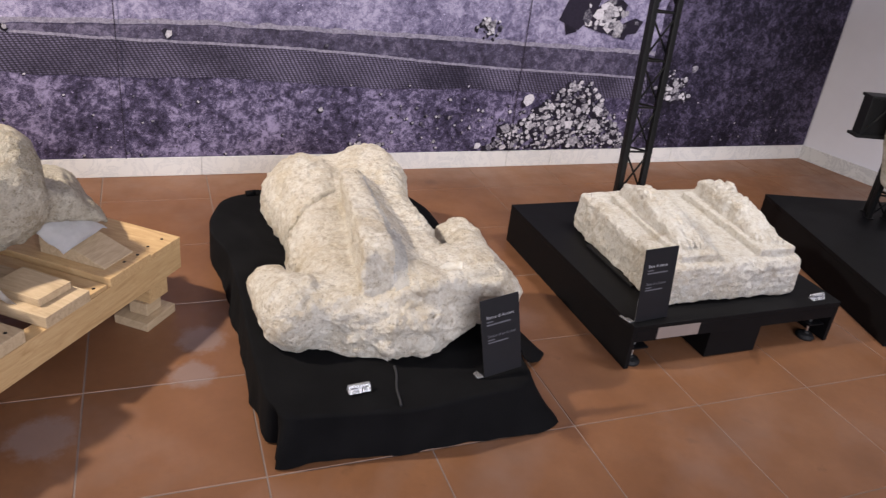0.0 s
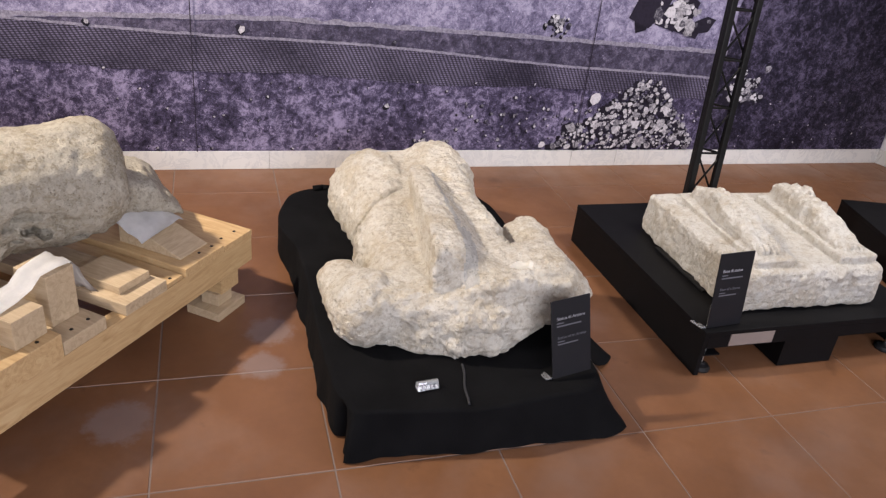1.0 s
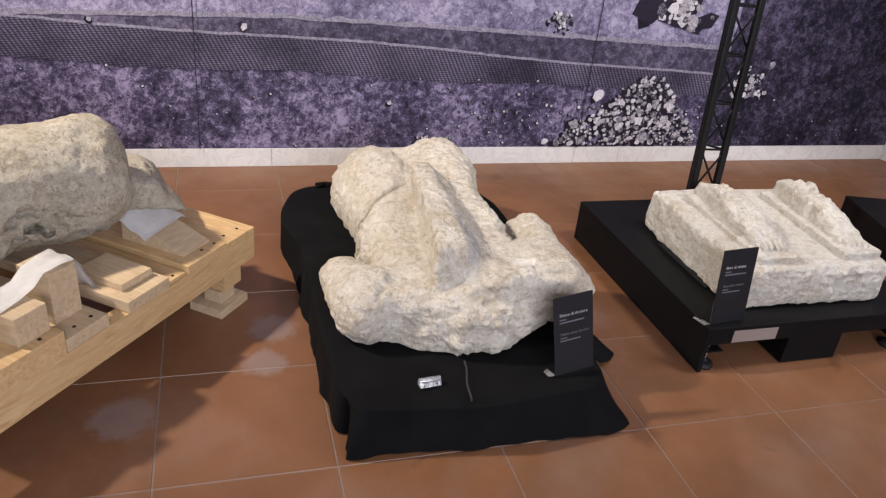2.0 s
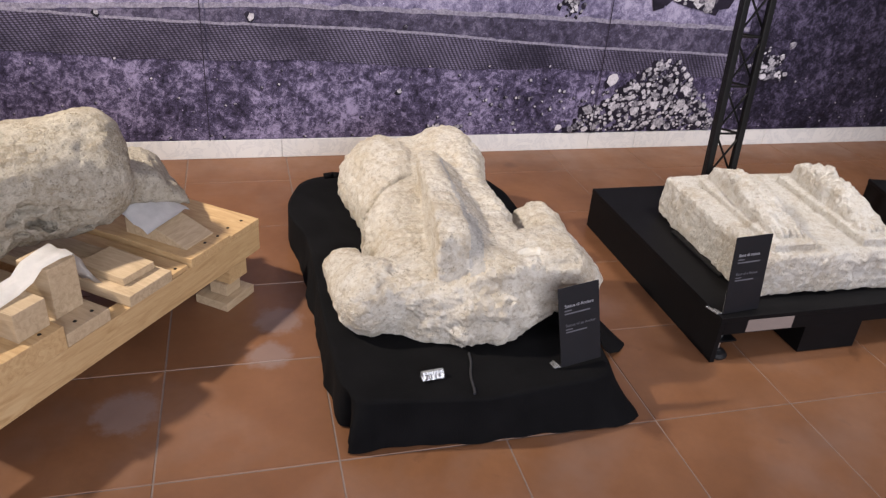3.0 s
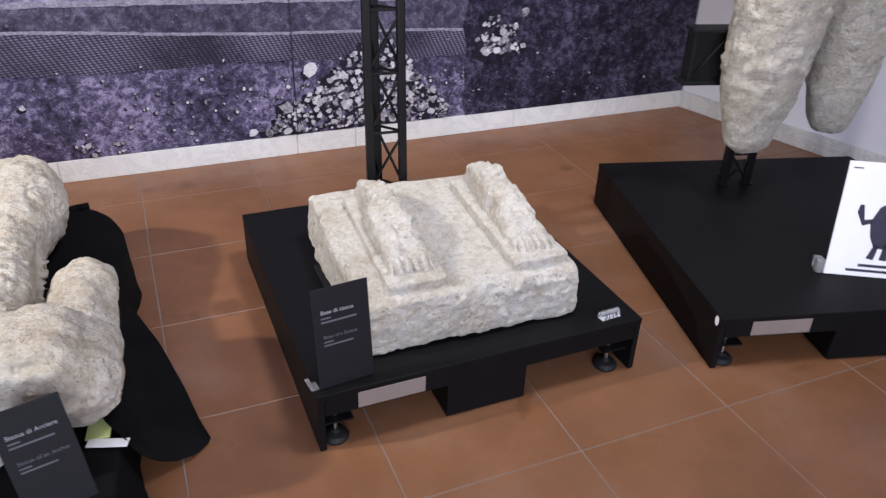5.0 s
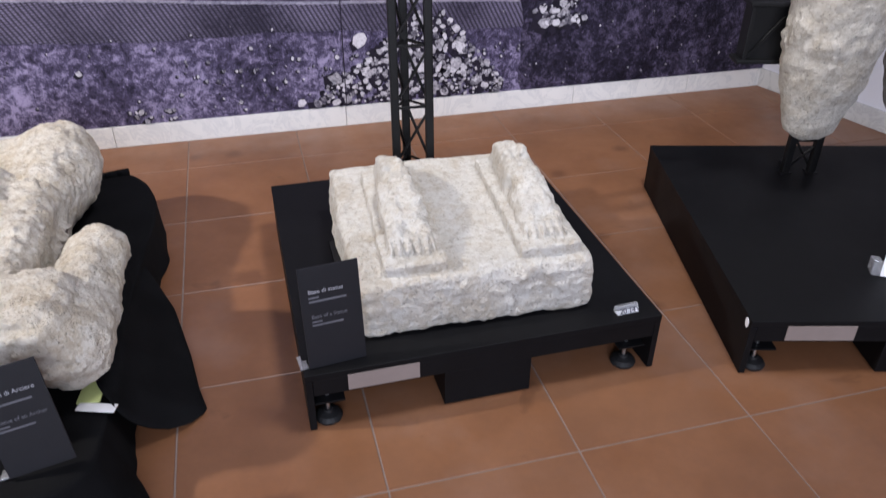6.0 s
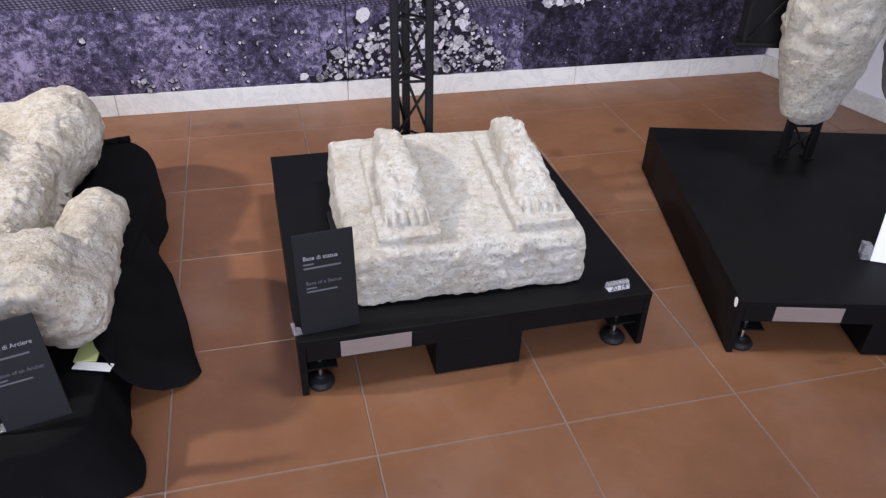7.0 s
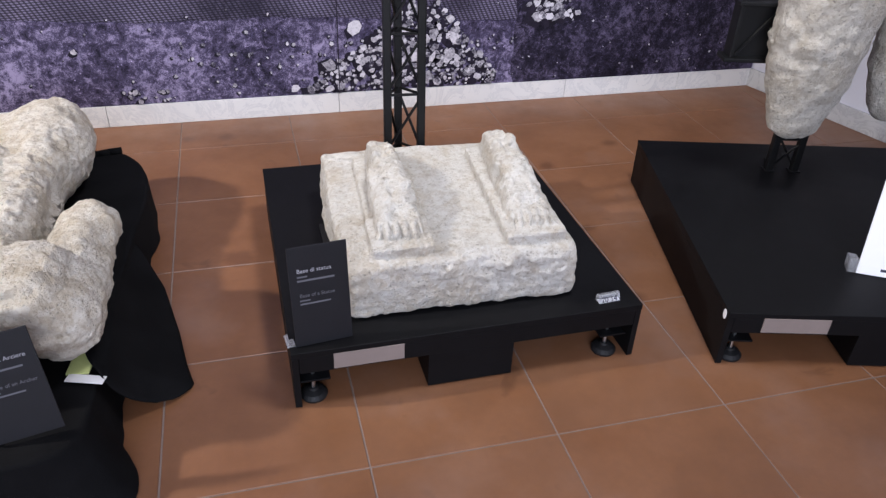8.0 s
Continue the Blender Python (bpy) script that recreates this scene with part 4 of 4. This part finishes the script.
def cloth_mesh():
    """One sheet: a flat top that rolls over the edge and hangs to the floor in folds."""
    bm = bmesh.new()
    n = 420
    keys = CLOTH_EDGE + CLOTH_EDGE[:1]
    lengths = [0.0]
    for p, q in zip(keys, keys[1:]):
        lengths.append(lengths[-1] + math.hypot(q[0] - p[0], q[1] - p[1]))
    total = lengths[-1]
    ss = [total * k / n for k in range(n)]
    raw = [Vector((float(np.interp(u, lengths, [k[0] for k in keys])), float(np.interp(u, lengths, [k[1] for k in keys])), 0)) for u in ss]
    flare = [float(np.interp(u, lengths, [k[2] for k in keys])) for u in ss]
    edge = [sum((raw[(k + j) % n] for j in range(-4, 5)), Vector()) / 9 for k in range(n)]
    c = Vector((0.45, 0.82, 0))
    rings = []
    for f in (0.15, 0.4, 0.65, 0.80, 0.90, 0.96, 0.985):
        ring = []
        for q in edge:
            p = c + (q - c) * f
            sag = 0.005 * noise.noise((p.x * 6, p.y * 6, 0)) + 0.0035 * noise.noise((p.x * 14, p.y * 14, 4))
            ring.append(bm.verts.new((p.x, p.y, CLOTH_TOP + sag)))
        rings.append(ring)
    for lev, (out, h) in enumerate(((0.02, 0.985), (0.07, 0.93), (0.14, 0.83), (0.28, 0.66), (0.48, 0.45), (0.72, 0.24), (0.92, 0.09), (1.0, 0.03))):
        ring = []
        for k, q in enumerate(edge):
            along = (edge[(k + 1) % n] - edge[k - 1]).normalized()
            nrm = Vector((along.y, -along.x, 0))
            s = ss[k]
            back = total - s
            # a deep tuck beside the front corner, with a roll on either side of it
            tuck = -0.075 * math.exp(-((back - 0.055) / 0.020) ** 2) + 0.030 * math.exp(-(s / 0.05) ** 2) + 0.012 * math.exp(-((back - 0.13) / 0.04) ** 2)
            fold = tuck * min(1.0, out * 2.2) + (noise.noise((s * 6, 0, 2)) * 0.016 + noise.noise((s * 15, 3, 2)) * 0.007) * out
            p = q + nrm * (flare[k] * out + fold + 0.004)
            hem = 0.005 + 0.012 * max(0, noise.noise((s * 5, 9, 1)))
            ring.append(bm.verts.new((p.x, p.y, max(hem, CLOTH_TOP * h + 0.004 * noise.noise((s * 9, lev, 0))))))
        rings.append(ring)
    for p, q in zip(rings, rings[1:]):
        for k in range(n):
            bm.faces.new((p[k], q[k], q[(k + 1) % n], p[(k + 1) % n]))
    bm.faces.new(rings[0])
    bmesh.ops.recalc_face_normals(bm, faces=bm.faces[:])
    return bm


def flap_mesh():
    """The loose end of the upper cloth, spread out over the edge and down to the floor."""
    bm = bmesh.new()
    aa = [0, 0.18, 0.5, 0.74, 0.86, 0.94, 1.0]
    inner = [(0.80, 0.95), (0.80, 0.84), (0.80, 0.62), (0.80, 0.48), (0.822, 0.41), (0.850, 0.33), (0.895, 0.262)]
    outer = [(0.915, 0.95, 0.135), (0.985, 0.845, 0.035), (1.035, 0.62, 0.016), (1.058, 0.475, 0.010), (1.080, 0.385, 0.008), (1.035, 0.340, 0.014), (0.985, 0.315, 0.030)]
    rows = []
    for i in range(41):
        a = i / 40
        ix, iy = (float(np.interp(a, aa, [p[k] for p in inner])) for k in (0, 1))
        ox, oy, oz = (float(np.interp(a, aa, [p[k] for p in outer])) for k in (0, 1, 2))
        row = []
        for j in range(25):
            b = j / 24
            x, y = ix + (ox - ix) * b, iy + (oy - iy) * b
            f = max(0.0, min(1.0, (x - 0.872 - 0.02 * a) / max(0.02, ox - 0.872 - 0.02 * a)))
            f = f ** 0.8 * (1.3 - 0.3 * f) if f < 1 else 1
            wave = 0.012 * math.sin(a * 11 + b * 2) * b * (1 - b) * 2 + 0.006 * noise.noise((x * 14, y * 14, 3))
            row.append(bm.verts.new((x, y, max(0.006, 0.187 + (oz - 0.187) * min(1, f) + wave * (b > 0.05)))))
        rows.append(row)
    for p, q in zip(rows, rows[1:]):
        for j in range(24):
            bm.faces.new((p[j], p[j + 1], q[j + 1], q[j]))
    bmesh.ops.recalc_face_normals(bm, faces=bm.faces[:])
    bmesh.ops.solidify(bm, geom=bm.faces[:], thickness=0.004)
    return bm


plinth = thing("low_plinth", pose(0.47, 0.83, 0), "low plinth hidden under a black cloth", "platform")
part("box", box(-0.36, 0.36, -0.74, 0.74, 0.0, 0.150, 0.004), M_BLACK, plinth)
cloth = part("black_cloth", cloth_mesh(), M_CLOTH, None, smooth=True)
tagged(cloth, "black felt cloth draped over a low plinth to the floor", "cloth")
part("flap", flap_mesh(), M_CLOTH, cloth, "loose end of the cloth spread to the floor", smooth=True)
roll = bmesh.new()
for a, b in zip(range(16), range(1, 17)):
    p, q = ((0.13 + 0.043 * k, 1.596 + 0.006 * math.sin(k * 1.3), 0.172 + 0.003 * math.sin(k * 2.1)) for k in (a, b))
    rod(p, q, 0.014, 8, roll)
part("rolled_edge", roll, M_CLOTH, cloth, smooth=True)

pts = [Vector((0.427 - 0.0042 * k + 0.003 * math.sin(k * 0.9), 0.216 - 0.021 * k, 0.1685)) for k in range(10)]
seam = bmesh.new()
for a, b in zip(pts, pts[1:]):
    rod(a, b, 0.004, 6, seam)
tagged(part("cloth_seam", seam, M_SEAM, None), "raised sewn seam across the black cloth", "seam")

foam = thing("foam_wedge", pose(0.80, 0.36, 0.168), "yellow-green foam wedge with a white sheet under the stone", "padding")
part("foam", box(0.005, 0.060, -0.055, 0.055, 0.003, 0.009, 0.002), M_FOAM, foam, m=pose(0, 0, 0, 0, 0, -8))
part("sheet", box(0.025, 0.120, -0.085, -0.058, 0.004, 0.008, 0.0015), M_FELT, foam, "folded white sheet edge", m=pose(0, 0.01, 0, 0, 0, -18))


# ---- small signs ----
def bar(w, h, material, parent, x, z):
    part("text_line", box(0, w, -0.0004, 0.0, 0, h, 0), material, parent, m=pose(x, 0, z))


def info_panel(m, title, title_en, label):
    t = thing("info_panel", m, label, "sign", "exhibit labels")
    b = part("board", box(0, 0.15, 0, 0.005, 0, 0.283, 0.001), M_BOARD, t)
    f = -0.0006
    up = pose(0, 0, 0, 90, 0, 0)
    lettering("title", title, 0.0158, M_PRINT, b, pose(0.020, f, 0.212) @ up)
    bar(0.026, 0.0045, M_PRINT_DIM, b, 0.020, 0.198)
    bar(0.094, 0.0050, M_PRINT_DIM, b, 0.020, 0.187)
    lettering("title", title_en, 0.0140, M_PRINT_DIM, b, pose(0.022, f, 0.143) @ up)
    bar(0.026, 0.0040, M_PRINT_DIM, b, 0.022, 0.131)
    bar(0.078, 0.0045, M_PRINT_DIM, b, 0.022, 0.121)
    part("acrylic_stand", box(-0.022, 0.0, 0.006, 0.066, -0.001, 0.003, 0.001), M_ACRYLIC, t, "clear acrylic foot")
    part("acrylic_stand", box(0.002, 0.146, 0.0055, 0.0085, 0.0, 0.09, 0.001), M_ACRYLIC, t, "clear acrylic back")
    return t


info_panel(pose(1.357, 0.266, P_TOP + 0.002, -7, 0, 6), "Base di statua", "Base of a Statue", "charcoal exhibit label with pale lettering on a platform")
info_panel(pose(0.690, 0.098, 0.171, -12, -5.5, 7) @ Matrix.Scale(0.92, 4), "Statua di Arciere", "Statue of an Archer", "charcoal exhibit label with pale lettering on black cloth")


def year_block(m, label):
    t = thing("year_block", m, label, "sign", "small year blocks")
    bm = bmesh.new()
    prof = [(-0.014, 0), (0.014, 0), (0.009, 0.022), (-0.002, 0.024)]
    ends = [[bm.verts.new((x, y, z)) for y, z in prof] for x in (-0.034, 0.034)]
    for k in range(4):
        bm.faces.new((ends[0][k], ends[0][(k + 1) % 4], ends[1][(k + 1) % 4], ends[1][k]))
    bm.faces.new(ends[0][::-1])
    bm.faces.new(ends[1])
    bmesh.ops.recalc_face_normals(bm, faces=bm.faces[:])
    bmesh.ops.bevel(bm, geom=bm.edges[:], offset=0.001, segments=1, affect="EDGES")
    b = part("block", bm, M_ACRYLIC, t, "clear acrylic wedge")
    part("card", box(-0.032, 0.032, -0.012, 0.008, 0.0012, 0.002, 0), M_WHITE_CARD, t, "pale card")
    face = pose(-0.027, -0.0135, 0.004, 63, 0, 0)
    lettering("year", "20 14", 0.022, M_INK, t, face)
    return t


year_block(pose(0.287, 0.118, 0.170, 0, 0, 6), "clear acrylic block with dark year numerals on black cloth")
year_block(pose(2.248, 0.290, P_TOP, 0, 0, 4), "clear acrylic block with dark year numerals on a platform")

photo = thing("photo_panel", pose(3.072, 0.253, P_TOP + 0.003, -10, 0, -30), "white photo panel of a dark bronze figurine on a stand", "sign")
card = part("card", box(0, 0.30, 0, 0.005, 0, 0.385, 0.001), M_WHITE_CARD, photo)


def blot(name, outline):
    bm = bmesh.new()
    bm.faces.new([bm.verts.new((x, -0.0012, z)) for x, z in outline])
    bmesh.ops.recalc_face_normals(bm, faces=bm.faces[:])
    return part(name, bm, M_INK, card)


blot("silhouette", [(0.135, 0.10), (0.175, 0.10), (0.215, 0.15), (0.215, 0.20), (0.195, 0.235), (0.185, 0.255), (0.192, 0.285), (0.175, 0.30), (0.165, 0.365), (0.155, 0.30), (0.14, 0.285), (0.146, 0.255), (0.125, 0.24), (0.105, 0.19), (0.115, 0.14)])
blot("silhouette", [(0.082, 0.175), (0.110, 0.185), (0.108, 0.20), (0.085, 0.195), (0.075, 0.245), (0.062, 0.245), (0.058, 0.22)])
blot("silhouette", [(0.195, 0.17), (0.275, 0.21), (0.278, 0.34), (0.225, 0.355), (0.205, 0.27)])
blot("silhouette", [(0.118, 0.065), (0.142, 0.06), (0.15, 0.11), (0.135, 0.115)])
blot("silhouette", [(0.160, 0.062), (0.184, 0.06), (0.182, 0.115), (0.165, 0.115)])
bar(0.11, 0.010, M_INK, card, 0.10, 0.034)
bar(0.17, 0.009, M_INK, card, 0.065, 0.016)
bar(0.03, 0.004, M_INK, card, 0.015, 0.362)
part("acrylic_stand", box(-0.025, 0.0, 0.004, 0.05, -0.001, 0.045, 0.001), M_ACRYLIC, photo, "clear acrylic foot")

socket = thing("wall_socket", east_m @ pose(1.55, -0.001, 0.28), "white wall socket with a black plug", "socket")
part("plate", box(-0.04, 0.04, -0.009, 0.0, -0.035, 0.045, 0.003), M_WALL, socket)
part("plug", box(-0.02, 0.02, -0.035, -0.0095, -0.02, 0.02, 0.004), M_RUBBER, socket)

# ---- floor tiles ----
gap = 0.0018
tb = bmesh.new()
rim = [(gap, gap), (0.5 - gap, gap), (0.5 - gap, ROW - gap), (gap, ROW - gap)]
low = [tb.verts.new((x, y, -0.003)) for x, y in rim]
e = 0.0016
high = [tb.verts.new((x + (e if x < 0.2 else -e), y + (e if y < 0.2 else -e), 0.0)) for x, y in rim]
for k in range(4):
    tb.faces.new((low[k], low[(k + 1) % 4], high[(k + 1) % 4], high[k]))
tb.faces.new(high)
tile_mesh = bpy.data.meshes.new("tile")
tb.to_mesh(tile_mesh)
tb.free()
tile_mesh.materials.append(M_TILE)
for i in range(-8, 12):
    for j in range(-10, 5):
        t = new("tile", tile_mesh)
        t.location = (0.5 * i, ROW * j, rng.uniform(-0.0006, 0))
        t.parent = floor
